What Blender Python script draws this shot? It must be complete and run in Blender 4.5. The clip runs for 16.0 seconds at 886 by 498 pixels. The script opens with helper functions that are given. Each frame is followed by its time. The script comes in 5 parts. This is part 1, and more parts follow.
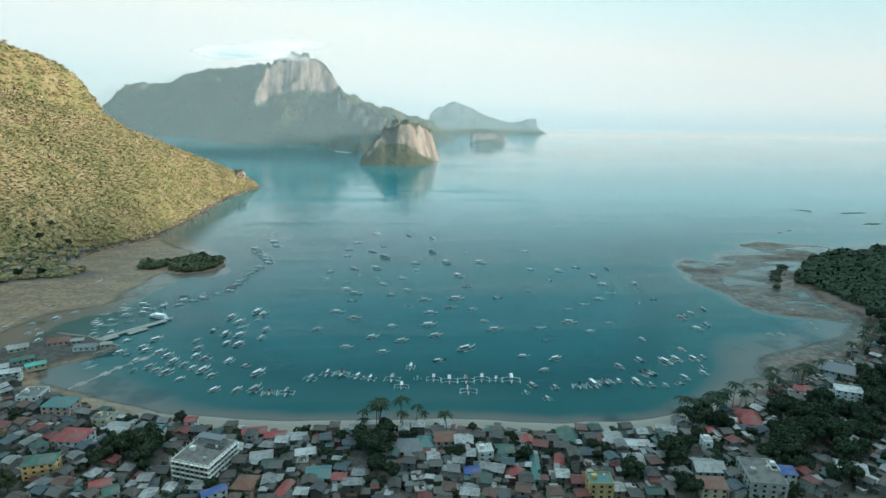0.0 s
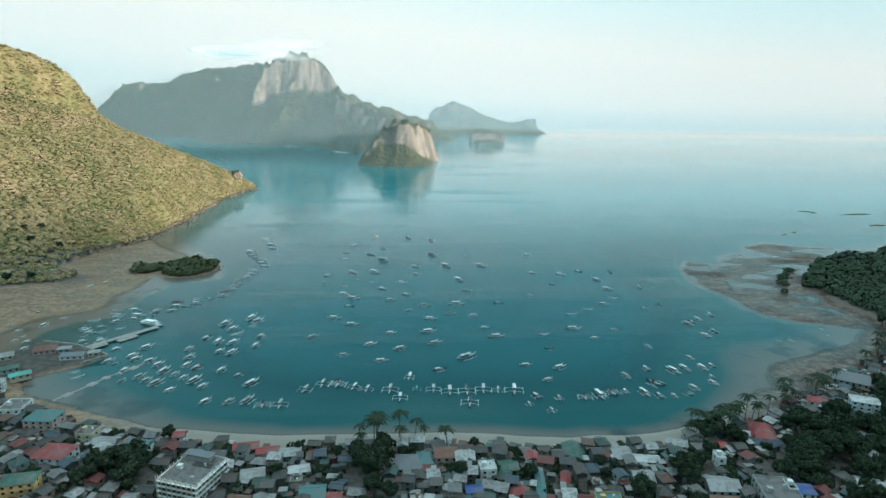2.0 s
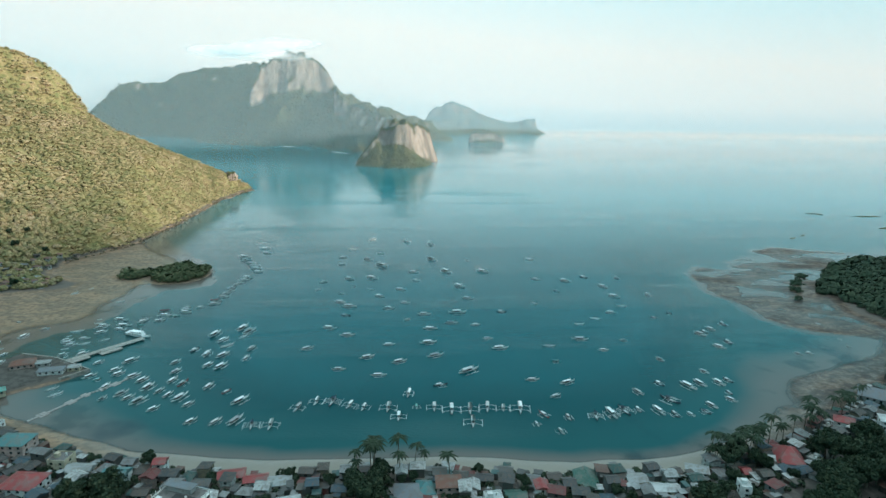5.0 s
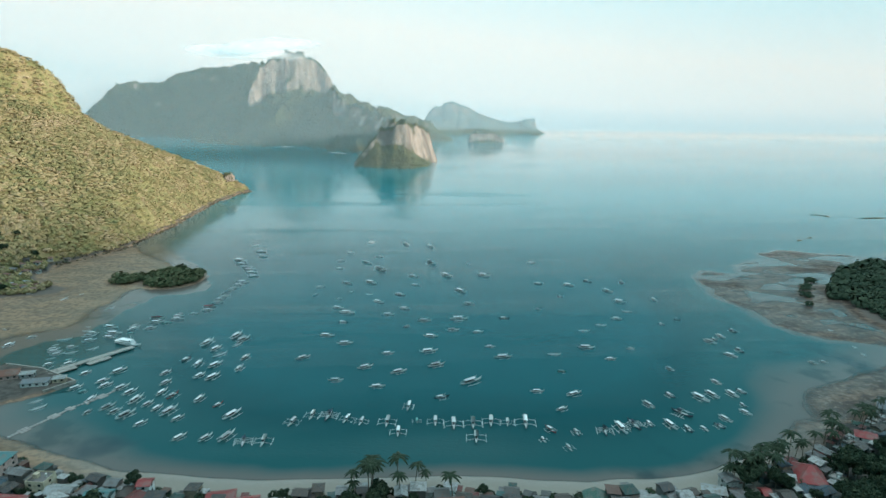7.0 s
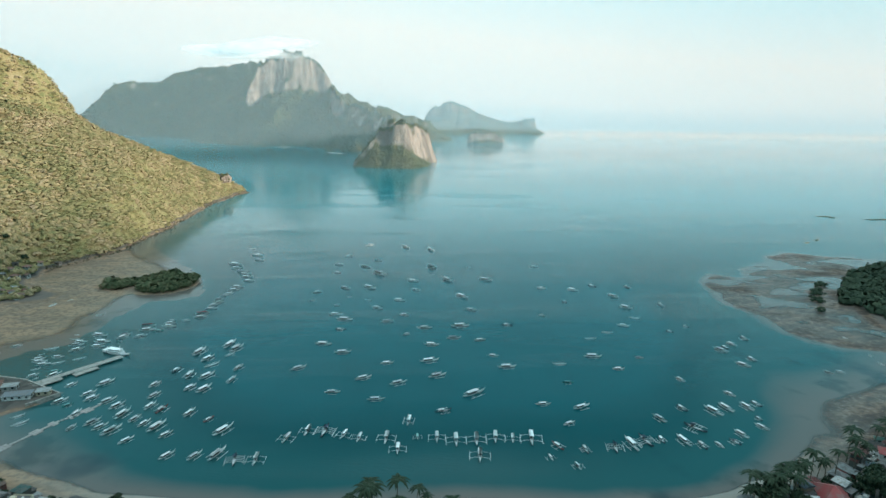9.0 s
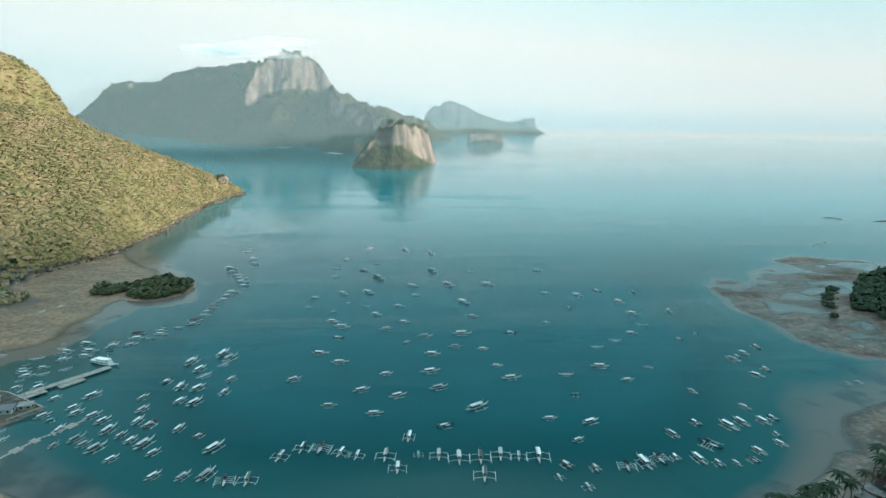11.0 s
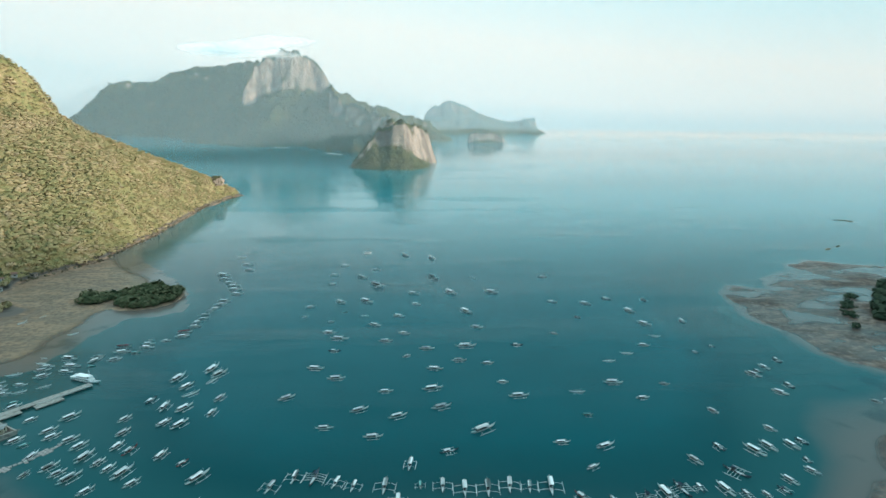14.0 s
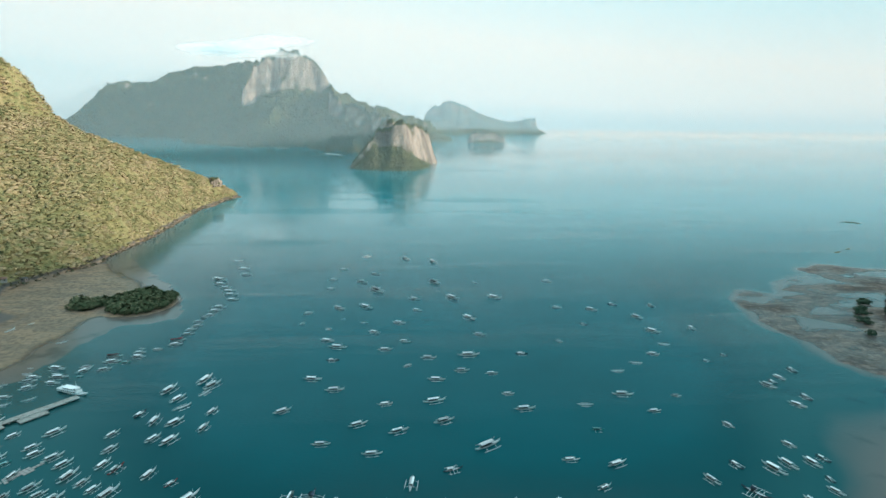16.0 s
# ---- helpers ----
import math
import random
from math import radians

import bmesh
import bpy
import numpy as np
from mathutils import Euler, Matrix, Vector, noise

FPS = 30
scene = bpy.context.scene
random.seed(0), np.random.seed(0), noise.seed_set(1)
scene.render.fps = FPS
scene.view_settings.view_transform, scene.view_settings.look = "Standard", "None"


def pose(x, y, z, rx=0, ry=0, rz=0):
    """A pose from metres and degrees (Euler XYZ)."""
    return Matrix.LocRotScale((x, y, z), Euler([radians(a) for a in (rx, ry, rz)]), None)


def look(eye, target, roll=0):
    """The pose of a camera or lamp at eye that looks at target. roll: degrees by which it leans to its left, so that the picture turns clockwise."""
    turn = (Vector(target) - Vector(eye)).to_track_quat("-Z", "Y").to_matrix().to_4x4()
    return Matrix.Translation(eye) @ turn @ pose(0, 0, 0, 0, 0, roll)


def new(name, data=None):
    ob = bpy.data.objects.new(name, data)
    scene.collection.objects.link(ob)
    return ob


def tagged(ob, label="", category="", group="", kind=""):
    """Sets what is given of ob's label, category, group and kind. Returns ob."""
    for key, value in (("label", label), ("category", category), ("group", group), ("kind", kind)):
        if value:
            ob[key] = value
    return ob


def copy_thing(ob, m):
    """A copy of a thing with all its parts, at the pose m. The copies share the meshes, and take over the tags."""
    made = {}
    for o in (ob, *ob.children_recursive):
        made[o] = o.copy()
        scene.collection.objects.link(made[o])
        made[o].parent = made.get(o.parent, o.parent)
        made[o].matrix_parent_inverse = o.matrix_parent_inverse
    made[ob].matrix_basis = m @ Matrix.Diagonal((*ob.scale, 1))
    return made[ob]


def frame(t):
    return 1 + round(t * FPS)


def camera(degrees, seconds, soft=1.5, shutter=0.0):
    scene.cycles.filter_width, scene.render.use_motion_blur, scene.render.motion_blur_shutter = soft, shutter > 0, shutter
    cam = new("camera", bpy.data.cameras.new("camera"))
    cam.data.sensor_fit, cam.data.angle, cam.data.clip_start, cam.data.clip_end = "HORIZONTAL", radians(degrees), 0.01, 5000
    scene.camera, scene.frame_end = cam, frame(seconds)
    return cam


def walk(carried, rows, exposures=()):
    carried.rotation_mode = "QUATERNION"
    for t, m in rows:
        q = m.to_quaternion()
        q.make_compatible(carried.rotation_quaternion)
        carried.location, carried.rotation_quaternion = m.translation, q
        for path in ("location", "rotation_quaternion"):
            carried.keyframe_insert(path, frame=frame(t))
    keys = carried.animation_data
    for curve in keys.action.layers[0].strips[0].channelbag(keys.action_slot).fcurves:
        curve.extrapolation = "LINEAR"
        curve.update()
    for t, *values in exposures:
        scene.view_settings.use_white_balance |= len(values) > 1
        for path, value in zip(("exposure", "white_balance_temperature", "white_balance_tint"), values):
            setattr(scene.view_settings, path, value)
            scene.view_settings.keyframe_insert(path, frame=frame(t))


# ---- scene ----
cam = camera(72.1, 16.0)
walk(cam, [
    (0, look((-0.23, 2.10, 200.32), (70.06, 972.53, -30.64), 0.650)),
    (1, look((0.05, 10.55, 200.36), (71.09, 980.89, -30.71), 0.642)),
    (2, look((0.20, 19.27, 200.36), (72.04, 989.54, -30.79), 0.642)),
    (3, look((0.28, 28.25, 200.32), (72.92, 998.45, -30.86), 0.645)),
    (4, look((0.29, 37.46, 200.26), (73.73, 1007.58, -30.95), 0.649)),
    (6, look((0.22, 56.44, 200.13), (75.18, 1026.42, -31.18), 0.654)),
    (8, look((0.13, 75.99, 200.04), (76.41, 1045.83, -31.46), 0.643)),
    (10, look((0.09, 95.84, 200.01), (77.41, 1065.53, -31.79), 0.614)),
    (12, look((0.08, 115.72, 200.02), (78.12, 1085.27, -32.09), 0.575)),
    (14, look((0.05, 135.30, 200.04), (78.45, 1104.77, -32.29), 0.538)),
    (15, look((-0.02, 144.88, 200.02), (78.43, 1114.34, -32.32), 0.529)),
    (16, look((-0.15, 154.25, 199.96), (78.27, 1123.74, -32.27), 0.529)),
], [(0, 0.24, 6300, 9), (16, 0.24, 6300, 9)])

# ---- light: low morning sun beyond the eastern hills, hazy sky ----
SUN_EL, SUN_AZ = 9.0, 105.0      # degrees; azimuth clockwise from +y
world = bpy.data.worlds.new("morning_sky")
scene.world = world
world.use_nodes = True
wn, wl = world.node_tree.nodes, world.node_tree.links
sky = wn.new("ShaderNodeTexSky")
sky.sky_type, sky.sun_disc = "NISHITA", False
sky.sun_elevation, sky.sun_rotation = radians(SUN_EL), radians(SUN_AZ)
sky.altitude, sky.air_density, sky.dust_density, sky.ozone_density = 100, 1.0, 3.0, 1.5
veil = wn.new("ShaderNodeMix")          # bright haze, thick near the horizon and thinning upwards
veil.data_type = "RGBA"
way = wn.new("ShaderNodeTexCoord")
up = wn.new("ShaderNodeSeparateXYZ")
thin = wn.new("ShaderNodeMapRange")
thin.inputs["From Min"].default_value, thin.inputs["From Max"].default_value = 0.05, 0.6
thin.inputs["To Min"].default_value, thin.inputs["To Max"].default_value = 0.9, 0.85
wl.new(way.outputs["Generated"], up.inputs[0])
wl.new(up.outputs[2], thin.inputs["Value"])
wl.new(thin.outputs[0], veil.inputs[0])
fade = wn.new("ShaderNodeValToRGB")
fade.color_ramp.elements[0].position, fade.color_ramp.elements[0].color = 0.03, (0.86, 0.84, 0.76, 1)
fade.color_ramp.elements[1].position, fade.color_ramp.elements[1].color = 0.22, (0.60, 0.85, 0.85, 1)
low = fade.color_ramp.elements.new(0.0)
low.color = (0.70, 0.77, 0.73, 1)
cream = fade.color_ramp.elements.new(0.11)
cream.color = (1.0, 0.89, 0.76, 1)
clear = fade.color_ramp.elements.new(0.29)
clear.color = (0.18, 0.72, 0.82, 1)
middle = fade.color_ramp.elements.new(0.42)
middle.color = (0.05, 0.52, 0.64, 1)
high = fade.color_ramp.elements.new(0.58)
high.color = (0.05, 0.50, 0.60, 1)
zenith = fade.color_ramp.elements.new(0.74)
zenith.color = (1.22, 1.54, 1.60, 1)
glow = wn.new("ShaderNodeVectorMath")
glow.operation = "SCALE"
glow.inputs["Scale"].default_value = 9.6
lean = wn.new("ShaderNodeMath")       # creamier to the south-west, clearer to the north-east
lean.operation = "MULTIPLY_ADD"
lean.inputs[1].default_value = 0.10
wl.new(up.outputs[0], lean.inputs[0])
wl.new(up.outputs[2], lean.inputs[2])
wl.new(lean.outputs[0], fade.inputs[0])
offing = wn.new("ShaderNodeMapRange")      # the sea's far distance, fading into the horizon
offing.inputs["From Min"].default_value, offing.inputs["From Max"].default_value = -0.05, 0.004
wl.new(up.outputs[2], offing.inputs["Value"])
distance = wn.new("ShaderNodeMix")
distance.data_type = "RGBA"
distance.inputs[6].default_value = (0.50, 0.63, 0.64, 1)
wl.new(offing.outputs[0], distance.inputs[0])
wl.new(fade.outputs[0], distance.inputs[7])
wl.new(distance.outputs[2], glow.inputs[0])
wl.new(glow.outputs[0], veil.inputs[7])
wl.new(sky.outputs[0], veil.inputs[6])
wl.new(veil.outputs[2], wn["Background"].inputs[0])
wn["Background"].inputs[1].default_value = 0.1

sun = new("sun", bpy.data.lights.new("sun", "SUN"))
sun.data.energy, sun.data.angle, sun.data.color = 6.0, radians(5.0), (1.0, 0.90, 0.76)
_az, _el = radians(SUN_AZ), radians(SUN_EL)
SUN_WAY = Vector((math.sin(_az) * math.cos(_el), math.cos(_az) * math.cos(_el), math.sin(_el)))
sun.matrix_world = look((0, 0, 900), Vector((0, 0, 900)) - SUN_WAY)


# ---- materials ----
def material(name, build=None, **inputs):
    m = bpy.data.materials.new(name)
    m.use_nodes = True
    b = m.node_tree.nodes["Principled BSDF"]
    for key, value in inputs.items():
        b.inputs[key.replace("_", " ")].default_value = value
    if build:
        build(m.node_tree, b)
    return m


def add(tree, kind, ins=(), **props):
    n = tree.nodes.new(kind)
    for key, value in props.items():
        setattr(n, key, value)
    for key, value in dict(ins).items():
        if hasattr(value, "is_linked"):
            tree.links.new(value, n.inputs[key])
        else:
            n.inputs[key].default_value = value
    return n


def coords(tree, where="position"):
    if where == "position":
        return add(tree, "ShaderNodeNewGeometry").outputs["Position"]
    return add(tree, "ShaderNodeTexCoord").outputs["Object"]


def noise_fac(tree, vec, scale, detail=4.0, rough=0.55):
    return add(tree, "ShaderNodeTexNoise", {"Vector": vec, "Scale": scale, "Detail": detail, "Roughness": rough}).outputs["Fac"]


def ramp(tree, fac, stops, constant=False):
    r = add(tree, "ShaderNodeValToRGB", {"Fac": fac})
    r.color_ramp.interpolation = "CONSTANT" if constant else "LINEAR"
    e = r.color_ramp.elements
    while len(e) < len(stops):
        e.new(0.5)
    for i, (p, c) in enumerate(stops):
        e[i].position, e[i].color = p, (*c, 1) if len(c) == 3 else c
    return r.outputs["Color"]


def mixed(tree, fac, a, b, blend="MIX"):
    n = add(tree, "ShaderNodeMix", data_type="RGBA", blend_type=blend)
    for key, value in ((0, fac), (6, a), (7, b)):
        if hasattr(value, "is_linked"):
            tree.links.new(value, n.inputs[key])
        else:
            n.inputs[key].default_value = value if key == 0 else (*value, 1)
    return n.outputs[2]


def maths(tree, op, a, b=0.0, clamp=False):
    return add(tree, "ShaderNodeMath", {0: a, 1: b}, operation=op, use_clamp=clamp).outputs[0]


def spread(tree, value, lo, hi):
    return add(tree, "ShaderNodeMapRange", {"Value": value, "From Min": lo, "From Max": hi}, interpolation_type="SMOOTHSTEP").outputs[0]


def bumped(tree, bsdf, height, strength, distance):
    n = add(tree, "ShaderNodeBump", {"Height": height, "Strength": strength, "Distance": distance})
    tree.links.new(n.outputs[0], bsdf.inputs["Normal"])


def weathered(base, dark, scale, amount=0.5, random_tint=0.0, grain=0.0):
    """Paint or render with blotches at two scales."""
    def build(t, b):
        v = coords(t, "object")
        f = noise_fac(t, v, scale, 5)
        f2 = noise_fac(t, v, scale * 7, 3)
        k = maths(t, "MULTIPLY", maths(t, "ADD", spread(t, f, 0.42, 0.7), maths(t, "MULTIPLY", f2, 0.35)), amount, True)
        c = mixed(t, k, base, dark)
        if random_tint:
            r = add(t, "ShaderNodeObjectInfo").outputs["Random"]
            c = mixed(t, random_tint, c, ramp(t, r, [(0, (0.25, 0.25, 0.25)), (1, (1.0, 1.0, 1.0))]), "MULTIPLY")
        t.links.new(c, b.inputs["Base Color"])
        if grain:
            bumped(t, b, f2, 0.4, grain)
    return build


def build_sea(t, b):
    depth = add(t, "ShaderNodeAttribute", attribute_name="depth").outputs["Fac"]
    v = coords(t)
    patch = noise_fac(t, v, 0.011, 3)
    d = maths(t, "MULTIPLY", depth, maths(t, "ADD", 0.55, maths(t, "MULTIPLY", patch, 0.9)))
    weed = spread(t, noise_fac(t, v, 0.02, 4), 0.56, 0.68)
    shallow = mixed(t, maths(t, "MULTIPLY", weed, 0.85), (0.13, 0.11, 0.098), (0.055, 0.056, 0.052))
    c = mixed(t, spread(t, d, 0.1, 1.5), shallow, (0.014, 0.068, 0.072))
    c = mixed(t, spread(t, d, 1.5, 9.0), c, (0.003, 0.043, 0.049))
    c = mixed(t, spread(t, d, 4.0, 24.0), c, (0.002, 0.068, 0.082))
    grass = maths(t, "MULTIPLY", spread(t, noise_fac(t, v, 0.009, 4), 0.60, 0.70), spread(t, d, 14.0, 2.0))
    c = mixed(t, maths(t, "MULTIPLY", grass, 0.55), c, (0.004, 0.022, 0.032))
    # outer water paler with distance: hazy sky brightness put into the base colour
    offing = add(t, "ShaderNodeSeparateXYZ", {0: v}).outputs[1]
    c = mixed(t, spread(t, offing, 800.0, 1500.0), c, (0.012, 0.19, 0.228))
    t.links.new(c, b.inputs["Base Color"])
    b.inputs["IOR"].default_value = 1.33
    b.inputs["Roughness"].default_value = 0.1
    t.links.new(spread(t, depth, -0.02, 0.14), b.inputs["Alpha"])
    stretch = add(t, "ShaderNodeMapping", {"Vector": v, "Scale": (0.5, 1.0, 1.0), "Rotation": (0, 0, 0.3)}).outputs[0]
    small = noise_fac(t, stretch, 0.55, 3)
    swell = noise_fac(t, stretch, 0.035, 2)
    calm = spread(t, noise_fac(t, v, 0.004, 2), 0.4, 0.65)
    lanes = noise_fac(t, add(t, "ShaderNodeMapping", {"Vector": v, "Scale": (0.12, 1.0, 1.0)}).outputs[0], 0.012, 3)
    calm = maths(t, "ADD", calm, maths(t, "MULTIPLY", spread(t, lanes, 0.5, 0.62), 1.2))
    h = maths(t, "ADD", maths(t, "MULTIPLY", small, calm), maths(t, "MULTIPLY", swell, 2.0))
    bumped(t, b, h, 0.26, 0.6)


def hill_colour(t, v, each):
    """Dry-season forest: single crowns, drifts of green and gold, greyish scrub."""
    crown, drift, wide = noise_fac(t, v, 0.13, 3), noise_fac(t, v, 0.028, 4), noise_fac(t, v, 0.006, 3)
    k = maths(t, "ADD", maths(t, "MULTIPLY", crown, 0.75), maths(t, "MULTIPLY", drift, 0.6))
    k = maths(t, "ADD", k, maths(t, "MULTIPLY", maths(t, "SUBTRACT", each, 0.5), 0.10))
    col = ramp(t, k, [(0.44, (0.145, 0.165, 0.075)), (0.60, (0.265, 0.235, 0.115)), (0.74, (0.365, 0.285, 0.155)), (0.90, (0.45, 0.34, 0.22))])
    col = mixed(t, maths(t, "MULTIPLY", spread(t, wide, 0.48, 0.66), 0.5), col, (0.18, 0.185, 0.075))
    scrub = spread(t, noise_fac(t, v, 0.06, 4), 0.63, 0.72)
    return mixed(t, maths(t, "MULTIPLY", scrub, 0.6), col, (0.34, 0.27, 0.20))


def build_ground(t, b):
    v = coords(t)
    z = add(t, "ShaderNodeSeparateXYZ", {0: v}).outputs[2]
    n1, n2, n3 = noise_fac(t, v, 0.03, 5), noise_fac(t, v, 0.22, 5), noise_fac(t, v, 1.6, 3)
    zz = maths(t, "ADD", z, maths(t, "MULTIPLY", maths(t, "SUBTRACT", n2, 0.5), 0.5))
    weedy = noise_fac(t, add(t, "ShaderNodeMapping", {"Vector": v, "Scale": (0.6, 1.4, 1.0), "Rotation": (0, 0, 0.25)}).outputs[0], 0.045, 6, 0.65)
    eastern = spread(t, add(t, "ShaderNodeSeparateXYZ", {0: v}).outputs[0], -100.0, 100.0)
    wet = mixed(t, spread(t, weedy, 0.45, 0.54), mixed(t, eastern, (0.30, 0.195, 0.125), (0.165, 0.108, 0.078)), mixed(t, eastern, (0.20, 0.138, 0.095), (0.06, 0.04, 0.03)))
    wet = mixed(t, maths(t, "MULTIPLY", spread(t, n2, 0.45, 0.6), 0.5), wet, (0.09, 0.072, 0.055))
    coral = noise_fac(t, v, 0.16, 6, 0.7)
    wet = mixed(t, maths(t, "MULTIPLY", maths(t, "MULTIPLY", spread(t, coral, 0.50, 0.58), eastern), 0.75), wet, (0.045, 0.032, 0.028))
    wet = mixed(t, maths(t, "MULTIPLY", maths(t, "MULTIPLY", spread(t, coral, 0.46, 0.38), eastern), 0.6), wet, (0.26, 0.20, 0.165))
    off = add(t, "ShaderNodeMath", {0: maths(t, "SUBTRACT", add(t, "ShaderNodeSeparateXYZ", {0: v}).outputs[0], 30.0)}, operation="ABSOLUTE").outputs[0]
    muddy = spread(t, off, 140.0, 260.0)
    wet = mixed(t, muddy, (0.25, 0.225, 0.195), wet)
    sand = mixed(t, n3, (0.29, 0.265, 0.23), (0.22, 0.20, 0.17))
    sand = mixed(t, muddy, sand, (0.125, 0.104, 0.09))
    cove = maths(t, "MULTIPLY", spread(t, add(t, "ShaderNodeSeparateXYZ", {0: v}).outputs[1], 820.0, 900.0), maths(t, "SUBTRACT", 1.0, eastern))
    sand = mixed(t, cove, sand, mixed(t, spread(t, n2, 0.4, 0.6), (0.20, 0.155, 0.115), (0.09, 0.075, 0.06)))
    earth = mixed(t, spread(t, n2, 0.4, 0.65), (0.10, 0.09, 0.08), (0.055, 0.05, 0.045))
    green = mixed(t, 1.0, hill_colour(t, v, n3), (0.66, 0.70, 0.62), "MULTIPLY")
    dry = maths(t, "SUBTRACT", zz, maths(t, "MULTIPLY", muddy, 0.6))
    c = mixed(t, spread(t, dry, 0.15, 0.75), wet, sand)
    c = mixed(t, spread(t, zz, 1.9, 2.3), c, earth)
    c = mixed(t, spread(t, zz, 3.5, 6.0), c, green)
    t.links.new(c, b.inputs["Base Color"])
    t.links.new(add(t, "ShaderNodeMapRange", {"Value": zz, "From Min": 0.1, "From Max": 0.6, "To Min": 0.35, "To Max": 0.95}).outputs[0], b.inputs["Roughness"])
    bumped(t, b, maths(t, "ADD", n2, maths(t, "MULTIPLY", n3, 0.3)), 0.6, maths(t, "ADD", 0.6, maths(t, "MULTIPLY", spread(t, z, 4.0, 8.0), 3.0)))


def build_karst(t, b):
    """Forested limestone: bare pale rock where it is steep, bush elsewhere."""
    v = coords(t)
    g = add(t, "ShaderNodeNewGeometry")
    up = add(t, "ShaderNodeSeparateXYZ", {0: g.outputs["Normal"]}).outputs[2]
    streak = add(t, "ShaderNodeMapping", {"Vector": v, "Scale": (1, 1, 0.16)}).outputs[0]
    n1, n2 = noise_fac(t, v, 0.012, 6), noise_fac(t, v, 0.07, 5)
    s1, s2 = noise_fac(t, streak, 0.02, 6), noise_fac(t, streak, 0.09, 4)
    rock = mixed(t, spread(t, s1, 0.35, 0.65), (0.42, 0.335, 0.275), (0.19, 0.155, 0.13))
    rock = mixed(t, maths(t, "MULTIPLY", spread(t, s2, 0.5, 0.7), 0.7), rock, (0.09, 0.085, 0.07))
    bush = mixed(t, spread(t, n2, 0.35, 0.65), (0.045, 0.062, 0.032), (0.10, 0.105, 0.05))
    bush = mixed(t, maths(t, "MULTIPLY", spread(t, n1, 0.4, 0.65), 0.6), bush, (0.12, 0.105, 0.055))
    f = maths(t, "ADD", up, maths(t, "MULTIPLY", maths(t, "SUBTRACT", n2, 0.5), 0.55))
    f = maths(t, "ADD", f, maths(t, "MULTIPLY", maths(t, "SUBTRACT", n1, 0.5), 0.5))
    c = mixed(t, spread(t, f, 0.33, 0.55), rock, bush)
    t.links.new(c, b.inputs["Base Color"])
    bumped(t, b, maths(t, "ADD", n2, maths(t, "ADD", noise_fac(t, v, 0.3, 3), s2)), 0.9, 9.0)


def build_leaves(a, c, d):
    def build(t, b):
        r = add(t, "ShaderNodeNewGeometry").outputs["Random Per Island"]
        v = coords(t)
        col = ramp(t, r, [(0.0, a), (0.55, c), (1.0, d)])
        n = noise_fac(t, v, 0.9, 4)
        col = mixed(t, maths(t, "MULTIPLY", spread(t, n, 0.45, 0.65), 0.45), col, tuple(x * 0.55 for x in a))
        t.links.new(col, b.inputs["Base Color"])
        bumped(t, b, n, 0.8, 0.8)
    return build


def build_hill(t, b):
    t.links.new(hill_colour(t, coords(t), add(t, "ShaderNodeNewGeometry").outputs["Random Per Island"]), b.inputs["Base Color"])


def picked(colours, dirt, scale, rust=0.0, rib=0.0):
    """One of several colours a piece, by its own random number, with dirt."""
    def build(t, b):
        r = add(t, "ShaderNodeObjectInfo").outputs["Random"]
        c = ramp(t, r, [(i / len(colours), k) for i, k in enumerate(colours)], True)
        v = coords(t, "object")
        f = noise_fac(t, v, scale, 5)
        c = mixed(t, maths(t, "MULTIPLY", spread(t, f, 0.4, 0.7), 0.6), c, dirt)
        if rust:
            c = mixed(t, maths(t, "MULTIPLY", spread(t, noise_fac(t, v, scale * 2.3, 5), 0.52, 0.68), rust), c, (0.16, 0.075, 0.04))
        if rib:
            w = add(t, "ShaderNodeTexWave", {"Vector": v, "Scale": rib}, bands_direction="X").outputs["Fac"]
            bumped(t, b, maths(t, "ADD", w, f), 0.5, 0.06)
        t.links.new(c, b.inputs["Base Color"])
    return build


def build_haze(amount):
    """Haze put into sheet colour: mostly clear, denser upwards from the sea to eye height, gone high above."""
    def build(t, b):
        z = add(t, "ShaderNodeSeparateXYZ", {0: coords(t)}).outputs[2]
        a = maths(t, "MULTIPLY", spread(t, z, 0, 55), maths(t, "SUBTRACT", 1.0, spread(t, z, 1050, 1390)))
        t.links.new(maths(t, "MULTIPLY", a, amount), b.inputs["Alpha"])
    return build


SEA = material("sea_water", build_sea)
GROUND = material("sand_and_earth", build_ground, Specular_IOR_Level=0.3)
KARST = material("forested_limestone", build_karst, Roughness=0.95, Specular_IOR_Level=0.1)
HILL_LEAVES = material("dry_season_forest", build_hill, Roughness=0.9, Specular_IOR_Level=0.1)
ISLAND_LEAVES = material("island_forest", build_leaves((0.05, 0.062, 0.032), (0.085, 0.09, 0.045), (0.13, 0.12, 0.065)), Roughness=0.9, Specular_IOR_Level=0.1)
DARK_LEAVES = material("dark_green_leaves", build_leaves((0.028, 0.052, 0.032), (0.042, 0.068, 0.04), (0.065, 0.088, 0.05)), Roughness=0.8, Specular_IOR_Level=0.2)
SHRUB_LEAVES = material("mangrove_leaves", build_leaves((0.06, 0.08, 0.04), (0.095, 0.11, 0.055), (0.16, 0.15, 0.085)), Roughness=0.85, Specular_IOR_Level=0.15)
TOWN_LEAVES = material("town_tree_leaves", build_leaves((0.022, 0.042, 0.026), (0.038, 0.06, 0.034), (0.065, 0.082, 0.045)), Roughness=0.8, Specular_IOR_Level=0.2)
